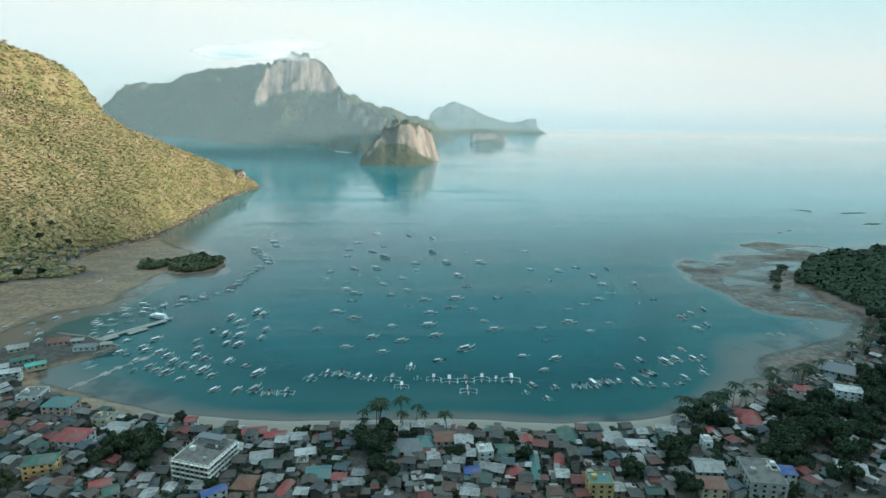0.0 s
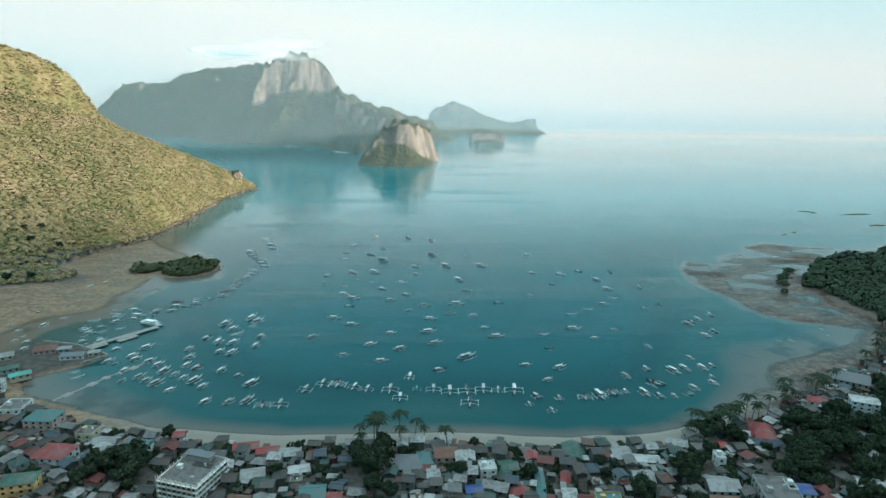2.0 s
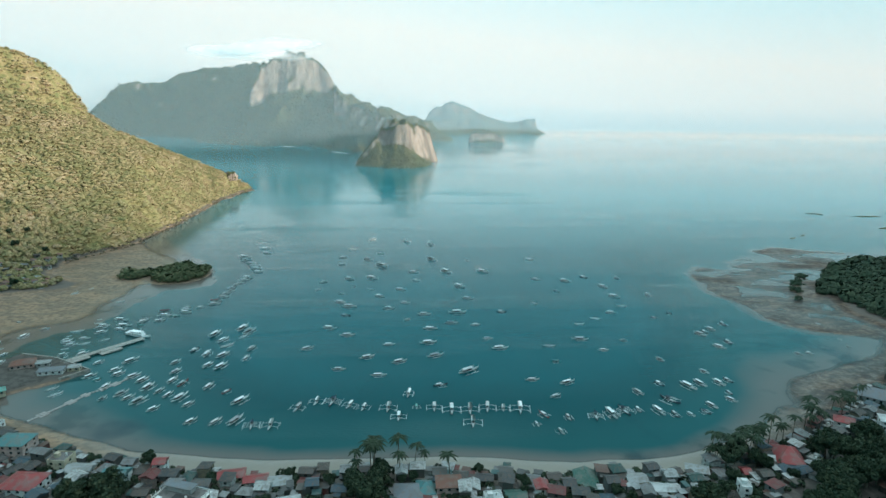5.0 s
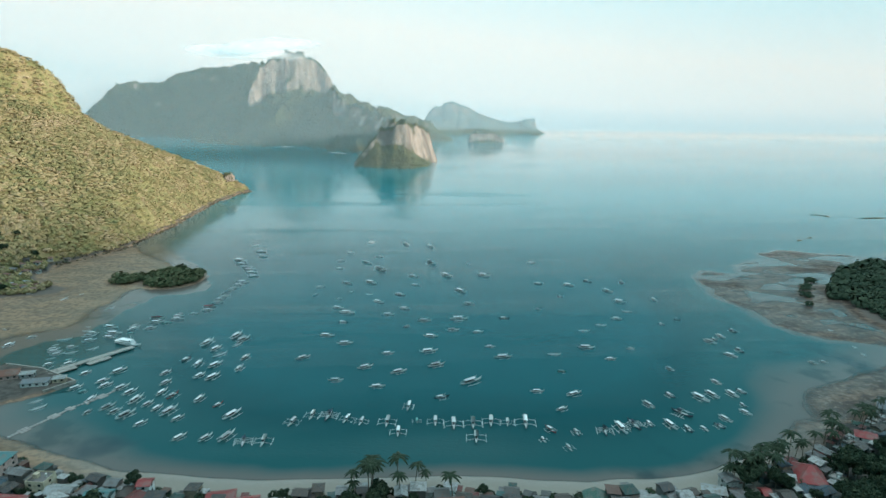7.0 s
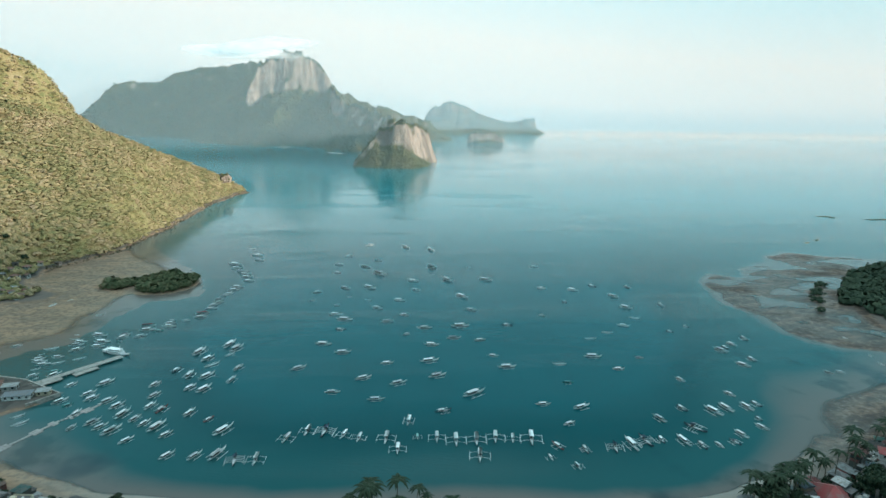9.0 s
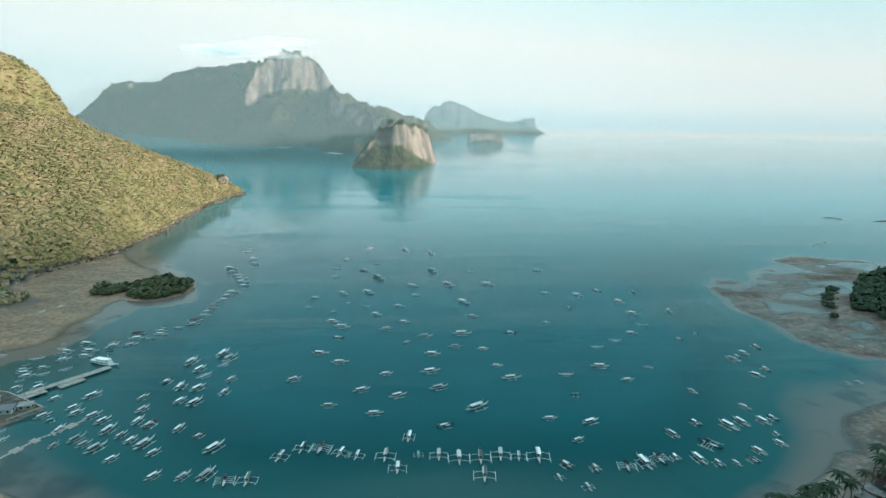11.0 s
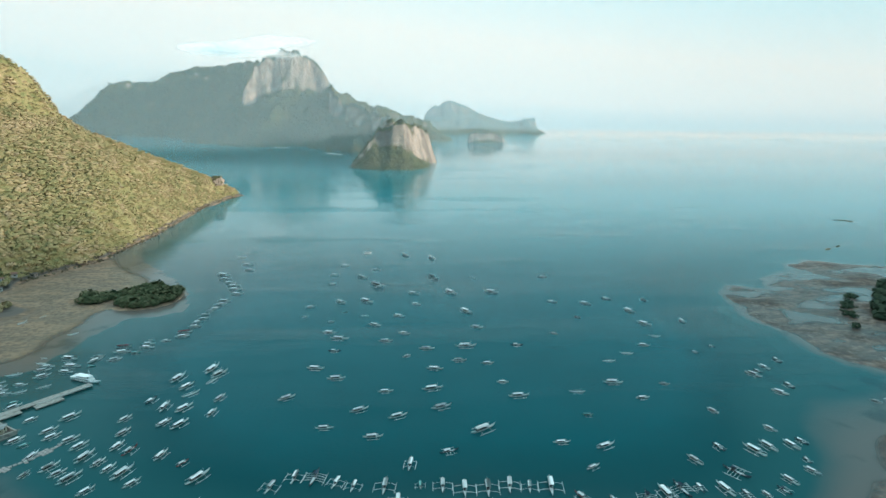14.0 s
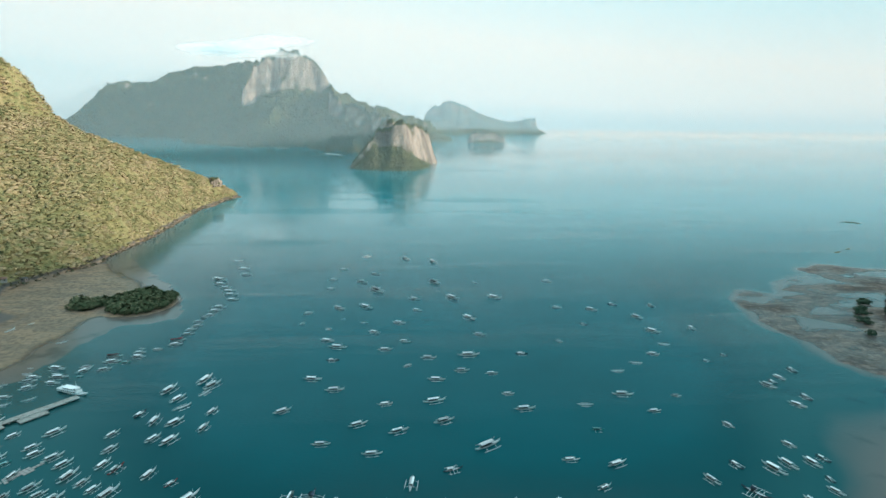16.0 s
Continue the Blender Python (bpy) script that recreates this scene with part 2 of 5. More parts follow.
PALM_LEAVES = material("palm_leaves", build_leaves((0.016, 0.032, 0.016), (0.028, 0.046, 0.022), (0.05, 0.062, 0.03)), Roughness=0.7, Specular_IOR_Level=0.25)
BARK = material("bark", weathered((0.16, 0.13, 0.10), (0.07, 0.055, 0.045), 0.8, 0.8), Roughness=0.9)
ROOF = material("weathered_sheet_roof", picked([(0.149, 0.155, 0.158), (0.0465, 0.0496, 0.0527), (0.322, 0.335, 0.335), (0.062, 0.0527, 0.0465), (0.136, 0.0217, 0.0205), (0.223, 0.229, 0.229), (0.0155, 0.062, 0.0558), (0.0558, 0.0496, 0.0434), (0.0372, 0.0403, 0.0434), (0.384, 0.391, 0.384), (0.031, 0.0682, 0.093), (0.0868, 0.0868, 0.0837), (0.105, 0.0496, 0.0372), (0.031, 0.031, 0.031)], (0.0744, 0.0651, 0.0589), 0.5, 0.5, 1.4), Roughness=0.55)
WALL = material("rendered_wall", picked([(0.35, 0.343, 0.322), (0.112, 0.105, 0.0945), (0.434, 0.434, 0.42), (0.084, 0.0805, 0.0735), (0.252, 0.203, 0.14), (0.07, 0.0686, 0.0644), (0.28, 0.217, 0.196), (0.154, 0.161, 0.158)], (0.112, 0.098, 0.0875), 0.6, 0.0), Roughness=0.9)
GLASS_DARK = material("dark_window_glass", Base_Color=(0.02, 0.025, 0.03, 1), Roughness=0.12)
FRAME_WHITE = material("white_window_frame", weathered((0.6, 0.6, 0.58), (0.35, 0.34, 0.32), 2.0), Roughness=0.6)
CONCRETE = material("weathered_concrete", weathered((0.36, 0.34, 0.31), (0.17, 0.16, 0.145), 0.4, 0.8, 0.0, 0.03), Roughness=0.9)
ROOF_SLAB = material("stained_roof_slab", weathered((0.17, 0.16, 0.155), (0.08, 0.075, 0.07), 0.3, 0.8), Roughness=0.9)
BOAT_WHITE = material("white_boat_paint", weathered((0.84, 0.86, 0.86), (0.60, 0.61, 0.60), 0.9, 0.4, 0.1), Roughness=0.45)
BOAT_DARK = material("dark_boat_paint", weathered((0.035, 0.05, 0.075), (0.08, 0.08, 0.08), 0.9, 0.5), Roughness=0.5)
BOAT_RED = material("red_boat_paint", weathered((0.36, 0.045, 0.04), (0.2, 0.04, 0.035), 0.9, 0.5), Roughness=0.5)
BOAT_TEAL = material("teal_boat_paint", weathered((0.08, 0.36, 0.33), (0.06, 0.22, 0.21), 0.9, 0.5), Roughness=0.5)
DECK = material("bare_plank_deck", weathered((0.56, 0.60, 0.61), (0.36, 0.38, 0.38), 1.5, 0.6), Roughness=0.85)
CANVAS = material("pale_canvas", weathered((0.95, 0.96, 0.96), (0.86, 0.87, 0.87), 0.8, 0.3, 0.1), Roughness=0.85)
CANVAS_RED = material("red_awning_cloth", weathered((0.42, 0.04, 0.05), (0.28, 0.035, 0.04), 0.8, 0.5), Roughness=0.8)
CANVAS_AQUA = material("aqua_canopy_paint", weathered((0.42, 0.72, 0.70), (0.3, 0.5, 0.5), 0.8, 0.4), Roughness=0.7)
CANVAS_BLUE = material("dark_tarpaulin", weathered((0.03, 0.055, 0.10), (0.05, 0.06, 0.07), 0.8, 0.6), Roughness=0.7)
BAMBOO = material("bleached_bamboo", weathered((0.70, 0.73, 0.73), (0.45, 0.46, 0.45), 2.0, 0.5), Roughness=0.7)
# near-black that puts shade into the colour of boat seats and hotel recesses
SHADE = material("flat_dark_shade", weathered((0.05, 0.05, 0.05), (0.03, 0.03, 0.03), 1.0), Roughness=0.9)
HAZE_NEAR = material("haze_sheet_channel", build_haze(0.07), Base_Color=(0.70, 0.87, 0.95, 1), Roughness=1.0, Specular_IOR_Level=0.0)
HAZE_FAR = material("haze_sheet_islands", build_haze(0.175), Base_Color=(0.70, 0.87, 0.95, 1), Roughness=1.0, Specular_IOR_Level=0.0)

HAZE_MID = material("haze_sheet_peak", build_haze(0.28), Base_Color=(0.62, 0.77, 0.87, 1), Roughness=1.0, Specular_IOR_Level=0.0)


# ---- small modelling kit ----
def part(name, bm, mat, parent=None, label=""):
    me = bpy.data.meshes.new(name)
    bm.to_mesh(me)
    bm.free()
    me.materials.append(mat)
    ob = new(name, me)
    ob.parent = parent
    return tagged(ob, label)


def thing(name, label, category, group=""):
    return tagged(new(name), label, category, group)


def sheet(name, verts, faces, mat, smooth=False):
    me = bpy.data.meshes.new(name)
    me.from_pydata([tuple(v) for v in verts], [], [tuple(f) for f in faces])
    me.materials.append(mat)
    if smooth:
        me.polygons.foreach_set("use_smooth", [True] * len(me.polygons))
    me.update()
    return new(name, me)


def grid_sheet(name, xs, ys, zs, mat):
    """A height field over the lines xs, ys; zs[j, i]."""
    nx, ny = len(xs), len(ys)
    X, Y = np.meshgrid(xs, ys)
    co = np.stack([X, Y, zs], -1).reshape(-1, 3).astype(np.float32)
    i, j = np.meshgrid(np.arange(nx - 1), np.arange(ny - 1))
    a = (j * nx + i).ravel()
    quads = np.stack([a, a + 1, a + nx + 1, a + nx], -1).astype(np.int32)
    return raw_mesh(name, co, quads, mat, True)


def raw_mesh(name, co, polys, mat, smooth=False):
    me = bpy.data.meshes.new(name)
    k = polys.shape[1]
    me.vertices.add(len(co))
    me.vertices.foreach_set("co", co.ravel())
    me.loops.add(polys.size)
    me.loops.foreach_set("vertex_index", polys.ravel().astype(np.int32))
    me.polygons.add(len(polys))
    me.polygons.foreach_set("loop_start", np.arange(0, polys.size, k, dtype=np.int32))
    me.update(calc_edges=True)
    if smooth:
        me.polygons.foreach_set("use_smooth", np.ones(len(polys), dtype=bool))
    me.materials.append(mat)
    me.validate()
    return new(name, me)


def box(bm, x0, y0, z0, x1, y1, z1):
    bmesh.ops.create_cube(bm, size=1, matrix=Matrix.LocRotScale(((x0 + x1) / 2, (y0 + y1) / 2, (z0 + z1) / 2), None, (x1 - x0, y1 - y0, z1 - z0)))
    return bm


def rod(bm, a, b, r, sides=6, r2=None):
    a, b = Vector(a), Vector(b)
    turn = (b - a).to_track_quat("Z", "Y").to_matrix().to_4x4()
    m = Matrix.Translation((a + b) / 2) @ turn
    bmesh.ops.create_cone(bm, cap_ends=True, segments=sides, radius1=r, radius2=r if r2 is None else r2, depth=(b - a).length, matrix=m)
    return bm


def tube(bm, pts, rs, sides=6):
    for (p, q), (r, s) in zip(zip(pts, pts[1:]), zip(rs, rs[1:])):
        rod(bm, p, q, r, sides, s)
    return bm


# ---- the lie of the land ----
def lattice(ix, iy, seed):
    h = (ix * 374761393 + iy * 668265263 + seed * 1442695041) & 0xFFFFFFFF
    h = ((h ^ (h >> 13)) * 1274126177) & 0xFFFFFFFF
    return ((h ^ (h >> 16)) & 0xFFFF) / 65535.0


def vnoise(x, y, seed=0):
    ix, iy = np.floor(x).astype(np.int64), np.floor(y).astype(np.int64)
    fx, fy = x - ix, y - iy
    fx, fy = fx * fx * (3 - 2 * fx), fy * fy * (3 - 2 * fy)
    a, b = lattice(ix, iy, seed), lattice(ix + 1, iy, seed)
    c, d = lattice(ix, iy + 1, seed), lattice(ix + 1, iy + 1, seed)
    return (a + (b - a) * fx) * (1 - fy) + (c + (d - c) * fx) * fy


def fbm(x, y, size, octaves=4, seed=0):
    """Noise from -1 to 1; size: metres of the largest lumps."""
    s, amp, tot = np.zeros_like(np.asarray(x, float)), 1.0, 0.0
    for o in range(octaves):
        s = s + amp * (2 * vnoise(x / size * 2 ** o, y / size * 2 ** o, seed + o * 17) - 1)
        tot += amp
        amp *= 0.5
    return s / tot


def inside(x, y, poly):
    """Signed distance to an outline, positive inside."""
    d, sgn = np.full(np.shape(x), 1e9), np.zeros(np.shape(x), bool)
    for (x0, y0), (x1, y1) in zip(poly, poly[1:] + poly[:1]):
        ex, ey = x1 - x0, y1 - y0
        k = np.clip(((x - x0) * ex + (y - y0) * ey) / (ex * ex + ey * ey), 0, 1)
        d = np.minimum(d, np.hypot(x - x0 - k * ex, y - y0 - k * ey))
        cross = (y0 > y) != (y1 > y)
        with np.errstate(divide="ignore", invalid="ignore"):
            sgn ^= cross & (x < x0 + (y - y0) * ex / (ey if ey else 1e-9))
    return np.where(sgn, d, -d)


def step(v, lo, hi):
    k = np.clip((v - lo) / (hi - lo), 0, 1)
    return k * k * (3 - 2 * k)


COAST = [
    (3500, -900), (3500, 1100), (1500, 1000), (900, 860), (719, 830), (643, 805), (560, 765), (505, 700), (472, 664), (448, 601),
    (452, 546), (431, 508), (395, 475), (345, 441), (300, 417), (246, 386), (214, 372), (176, 359), (143, 353), (105, 352),
    (69, 357), (25, 363), (-22, 364), (-69, 364), (-114, 370), (-152, 377), (-195, 395), (-228, 409), (-262, 425), (-282, 452),
    (-330, 480), (-385, 520), (-430, 600), (-425, 680), (-350, 700), (-345, 735), (-400, 770), (-425, 826), (-380, 912), (-368, 1080),
    (-372, 1335), (-337, 1491), (-420, 1535), (-700, 1500), (-1200, 1500), (-3500, 1700), (-3500, -900),
]
FLATS = [(-350, 500), (-330, 570), (-290, 605), (-283, 656), (-272, 711), (-224, 730), (-245, 790), (-300, 860), (-370, 950), (-430, 850), (-430, 700), (-450, 560), (-400, 500)]
REEF = [(382, 776), (350, 703), (345, 664), (358, 628), (352, 585), (370, 553), (415, 535), (455, 525), (500, 600), (560, 740), (660, 800), (650, 835), (608, 862), (550, 880), (470, 815), (410, 768)]
QUAY = [(-345, 470), (-300, 525), (-268, 515), (-233, 492), (-247, 476), (-300, 440)]
RIDGE = [(-337, 1491, 0), (-346, 1481, 18), (-371, 1455, 40), (-415, 1413, 66), (-462, 1373, 95), (-509, 1332, 121), (-548, 1296, 145), (-577, 1268, 169), (-587, 1254, 180), (-594, 1244, 220), (-606, 1228, 250), (-622, 1205, 266), (-653, 1178, 284), (-690, 1150, 304), (-820, 1070, 350), (-1050, 1000, 400), (-1500, 1000, 400)]


def ridge_height(x, y):
    h = np.full(np.shape(x), -50.0)
    for (x0, y0, z0), (x1, y1, z1) in zip(RIDGE, RIDGE[1:]):
        ex, ey = x1 - x0, y1 - y0
        k = np.clip(((x - x0) * ex + (y - y0) * ey) / (ex * ex + ey * ey), 0, 1)
        d = np.hypot(x - x0 - k * ex, y - y0 - k * ey)
        z = z0 + (z1 - z0) * k
        h = np.maximum(h, z - 0.58 * d - (0.25 + 1.2 * (z0 > 170)) * np.minimum(d, 45))
    return h


def land(x, y):
    """Height of the ground or sea bed."""
    x, y = np.asarray(x, float), np.asarray(y, float)
    d = inside(x, y, COAST) + (3.5 + 9 * step(y, 850, 950) * (x < -300)) * fbm(x, y, 40, 3, 5)
    side = step(np.abs(x - 40), 90, 260)
    beach = np.where((y > 850) & (x < -300), 1.3, 0.085)
    shore = np.where(d > 0, np.minimum(beach * d, 2.3), (0.085 - 0.063 * side) * d - (0.0007 - 0.0006 * side) * d * d)
    bank = step(x, 160, 320) * step(520 - y, -60, 60)
    shore = np.where((d < 0) & (bank > 0), np.maximum(shore, (1 - bank) * shore + bank * (0.20 + 0.009 * d - 0.00004 * d * d + 0.35 * fbm(x, y, 55, 4, 17))), shore)
    shore = np.maximum(shore, -18)
    flats = inside(x, y, FLATS) + 8 * fbm(x, y, 45, 3, 9)
    z = np.maximum(shore, np.minimum(-0.40 + 0.62 * step(flats, -22, 40) + 0.16 * fbm(x, y, 60, 4, 3), 0.6) * (flats > -22) + (-30) * (flats <= -22))
    reef = inside(x, y, REEF) + 20 * fbm(x, y, 46, 5, 13)
    rz = -2.4 + 2.46 * step(reef, -26, 3) + 0.8 * fbm(x * 0.75 + y * 0.2, y * 1.3, 36, 6, 21)
    z = np.maximum(z, np.where(reef > -26, np.minimum(rz, 0.5), -30))
    hill = np.minimum(ridge_height(x, y), 1.32 * np.maximum(d, 0) + 1) + 9 * fbm(x, y, 130, 4, 31) * step(d, 20, 120)
    z = np.maximum(z, np.where((d > 0) & (y > 640), hill, -30))
    islet = 2.8 * np.exp(-(((x + 258) / 27) ** 2 + ((y - 764) / 30) ** 2)) + 1.6 * np.exp(-(((x + 312) / 24) ** 2 + ((y - 758) / 14) ** 2)) - 0.4
    z = np.maximum(z, np.where(islet > 0, islet, -30))
    quay = inside(x, y, QUAY)
    z = np.maximum(z, np.where(quay > 0, 2.4, -30))
    east = 20 * step(inside(x, y, COAST), 8, 90) * step(x, 470, 560) * step(y, 560, 640)
    z = z + east
    back = 45 * step(-y, -240, 250) * step(d, 60, 200)
    return z + back


def lines(*spans):
    out = []
    for a, b, s in spans:
        out += list(np.arange(a, b - s * 0.25, s))
    return np.array(sorted(set(round(float(v), 3) for v in out)))


gx = lines((-12000, -3000, 3000), (-3000, -1400, 200), (-1400, -640, 12), (-640, 760, 4), (760, 1500, 20), (1500, 12001, 1750))
gy = lines((-3000, -200, 200), (-200, 220, 20), (220, 960, 4), (960, 1640, 7), (1640, 2000, 60), (2000, 16001, 2000))
GX, GY = np.meshgrid(gx, gy)
GZ, GD = land(GX, GY), inside(GX, GY, COAST)


def sampled(table, x, y):
    """Bilinear reading of a table over the ground's lines."""
    x, y = np.asarray(x, float), np.asarray(y, float)
    i = np.clip(np.searchsorted(gx, x) - 1, 0, len(gx) - 2)
    j = np.clip(np.searchsorted(gy, y) - 1, 0, len(gy) - 2)
    u, v = (x - gx[i]) / (gx[i + 1] - gx[i]), (y - gy[j]) / (gy[j + 1] - gy[j])
    return (table[j, i] * (1 - u) + table[j, i + 1] * u) * (1 - v) + (table[j + 1, i] * (1 - u) + table[j + 1, i + 1] * u) * v


def height(x, y):
    return float(sampled(GZ, x, y))


def inland(x, y):
    return sampled(GD, x, y)


ground = tagged(grid_sheet("ground", gx, gy, GZ, GROUND), "sandy bay floor, beach and town earth under green hills", "ground", kind="structure")

sx = lines((-40000, -14000, 6500), (-14000, -2000, 1500), (-2000, -700, 60), (-700, 800, 6), (800, 2000, 60), (2000, 14000, 1500), (14000, 40001, 6500))
sy = lines((200, 260, 20), (260, 1000, 6), (1000, 1700, 14), (1700, 4000, 100), (4000, 16000, 2000), (16000, 48001, 8000))
SX, SY = np.meshgrid(sx, sy)
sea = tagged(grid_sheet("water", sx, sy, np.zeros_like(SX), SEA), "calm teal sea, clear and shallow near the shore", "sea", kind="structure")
att = sea.data.attributes.new("depth", "FLOAT", "POINT")
att.data.foreach_set("value", (-sampled(GZ, SX, SY)).ravel().astype(np.float32))


# ---- limestone islands ----
def island(name, label, ridges, res, rough, seed, margin=420, bushes=0, size=(6, 11), flutes=0.55):
    """ridges: crest points, how far the cliff falls from the crest, its slope, the slope of the talus below."""
    pts = [p for r in ridges for p in r[0]]
    xs = np.arange(min(p[0] for p in pts) - margin, max(p[0] for p in pts) + margin, res)
    ys = np.arange(min(p[1] for p in pts) - margin, max(p[1] for p in pts) + margin * 0.5, res)
    X, Y = np.meshgrid(xs, ys)
    wx = X + rough * (1.3 * fbm(X, Y, 210, 4, seed + 3) + flutes * fbm(X, Y, 42, 3, seed + 23))
    wy = Y + rough * (1.3 * fbm(X, Y, 210, 4, seed + 5) + flutes * fbm(X, Y, 42, 3, seed + 29))
    z = np.full(X.shape, -25.0)
    for crest, drop, steep, talus in ridges:
        for (x0, y0, z0), (x1, y1, z1) in zip(crest, crest[1:]):
            ex, ey = x1 - x0, y1 - y0
            k = np.clip(((wx - x0) * ex + (wy - y0) * ey) / (ex * ex + ey * ey), 0, 1)
            d = np.hypot(wx - x0 - k * ex, wy - y0 - k * ey)
            reach = drop / steep
            one = z0 + (z1 - z0) * k - steep * np.minimum(d, reach) - talus * np.maximum(d - reach, 0)
            near = np.maximum(0, 1 - np.abs(one - z) / 22)
            z = np.maximum(z, one) + near * near * 5
    gully = np.abs(fbm(X, Y, 170, 4, seed + 9))
    z = z + (rough * 0.45 * fbm(X, Y, 100, 5, seed) + rough * 0.35 * fbm(X, Y, 34, 3, seed + 1) - rough * 0.8 * np.maximum(0.16 - gully, 0) / 0.16) * step(z, 5, 90)
    z = np.maximum(z, -25)
    tagged(grid_sheet(name, xs, ys, z, KARST), label, "island", "limestone islands")
    slope = np.hypot(*np.gradient(z, res))
    jj, ii = np.nonzero((z > 6) & (slope < 0.95) & (np.gradient(z, res)[0] > -0.25))
    q = np.random.default_rng(seed)
    pick = q.choice(len(ii), min(bushes, len(ii)), replace=False) if bushes else []
    return [(xs[ii[k]] + q.uniform(-res, res) / 2, ys[jj[k]] + q.uniform(-res, res) / 2, z[jj[k], ii[k]] - 0.5, *(q.uniform(*size),) * 2) for k in pick]


PEAK_BUSHES = island("mountain_island", "steep forested limestone island with pale cliffs under cloud", [
    ([(-726, 3592, 418), (-665, 3600, 452), (-596, 3604, 484), (-535, 3606, 484), (-478, 3610, 452), (-430, 3640, 414)], 225, 3.6, 0.60),      # the bald summit wall
    ([(-728, 3588, 418), (-760, 3520, 330), (-788, 3455, 165)], 150, 4.0, 0.62),      # its western edge
    ([(-772, 3455, 150), (-850, 3370, 82), (-930, 3300, 12)], 26, 1.4, 0.55),
    ([(-432, 3622, 412), (-392, 3606, 372), (-355, 3596, 312)], 130, 3.0, 0.62),      # the second tower
    ([(-345, 3600, 306), (-262, 3600, 252), (-168, 3590, 204), (-55, 3590, 182), (106, 3590, 130), (198, 3590, 106), (262, 3580, 20)], 60, 1.3, 0.62),
    ([(-560, 3520, 250), (-600, 3260, 150), (-660, 3040, 12)], 30, 0.9, 0.55),
    ([(-340, 3580, 300), (-304, 3420, 262), (-272, 3300, 226)], 105, 2.8, 0.62),      # the middle spur with its bare end
    ([(-330, 3300, 120), (-300, 3000, 70), (-285, 2740, 4)], 40, 1.2, 0.5),
    ([(-270, 3320, 212), (-190, 3260, 200), (-110, 3060, 178), (-34, 2880, 156), (14, 2760, 104), (24, 2690, 20)], 95, 2.4, 0.8),
    ([(-110, 3060, 150), (-150, 2860, 90), (-180, 2660, 10)], 40, 1.6, 0.7),
    ([(-800, 3950, 440), (-930, 4100, 436), (-1067, 4200, 424), (-1234, 4200, 411), (-1383, 4200, 369), (-1470, 4200, 316), (-1560, 4200, 316), (-1654, 4200, 324), (-1759, 4200, 303)], 60, 1.2, 0.85),
    ([(-1759, 4200, 303), (-1838, 4190, 240)], 170, 3.2, 0.7),
    ([(-660, 3700, 400), (-800, 3950, 430)], 110, 1.6, 0.8),
    ([(-1120, 4200, 360), (-1150, 3900, 160), (-1150, 3760, 40)], 40, 1.0, 0.6),
], 8, 19, 101, bushes=15000, size=(5, 9))
ISLET_BUSHES = island("rock_islet", "blocky limestone headland with bare orange-grey cliffs", [
    ([(2, 2100, 149), (30, 2102, 149), (70, 2155, 141), (108, 2270, 116), (128, 2420, 66)], 150, 3.6, 1.6),      # the bare block
    ([(-44, 2108, 122), (0, 2110, 140)], 60, 2.4, 1.0),
    ([(-122, 2094, 20), (-104, 2096, 56), (-82, 2100, 90), (-44, 2108, 138)], 110, 2.7, 1.8),      # the bushy western slope
    ([(-34, 2400, 152), (-14, 2400, 158)], 120, 4.2, 1.2),      # a pinnacle behind
    ([(20, 2180, 130), (-10, 2400, 120), (-20, 2640, 90)], 80, 1.8, 0.9),
], 5, 13, 202, 150, 1500, (2, 4.6), 0.7)
island("cliff_islet", "low flat-topped islet with white cliffs", [([(404, 3380, 58), (440, 3382, 70), (510, 3384, 70), (576, 3384, 50)], 66, 4.0, 0.8)], 6, 9, 303, 120)
island("low_island", "long low forested island ending in a bare cliff", [
    ([(180, 4380, 90), (310, 4400, 86), (470, 4450, 108), (590, 4480, 132), (690, 4500, 112), (770, 4500, 84), (850, 4510, 88), (930, 4520, 106)], 30, 1.2, 0.6),
    ([(930, 4520, 106), (1005, 4540, 128)], 100, 4.0, 0.7),
], 9, 16, 404, 230)
island("distant_peak", "pale blue distant island with a rounded peak", [([(255, 4800, 140), (313, 4800, 192), (425, 4800, 228), (500, 4800, 212), (584, 4800, 172), (662, 4800, 128)], 90, 2.0, 0.9)], 9, 16, 505, 120)


# ---- the limestone ridge behind the town, which keeps the bay in shade ----
BACKBONE = [(-900, -400), (400, -395), (1150, -390), (2700, -390)]
rx, ry = np.arange(-1200, 3000, 25.0), np.arange(-640, 820, 25.0)
RX, RY = np.meshgrid(rx, ry)
far_off = np.full(RX.shape, 1e9)
for (x0, y0), (x1, y1) in zip(BACKBONE, BACKBONE[1:]):
    k = np.clip(((RX - x0) * (x1 - x0) + (RY - y0) * (y1 - y0)) / ((x1 - x0) ** 2 + (y1 - y0) ** 2), 0, 1)
    far_off = np.minimum(far_off, np.hypot(RX - x0 - k * (x1 - x0), RY - y0 - k * (y1 - y0)))
rz = (362 + 30 * step(RX, 900, 1450) + 16 * fbm(RX, RY, 260, 4, 61)) * np.maximum(1 - (far_off / 190) ** 3, 0) - 3
# unseen eastern spur, added and sized to shade town, bay and village
spur = np.hypot((RX - 1200) / 260, (RY - 230) / 520)
rz = np.maximum(rz, (360 + 20 * fbm(RX, RY, 150, 4, 67)) * np.maximum(1 - spur ** 2.5, 0) - 3)
tagged(grid_sheet("limestone_ridge", rx, ry, rz, KARST), "high limestone ridge behind the town", "cliff", kind="structure")


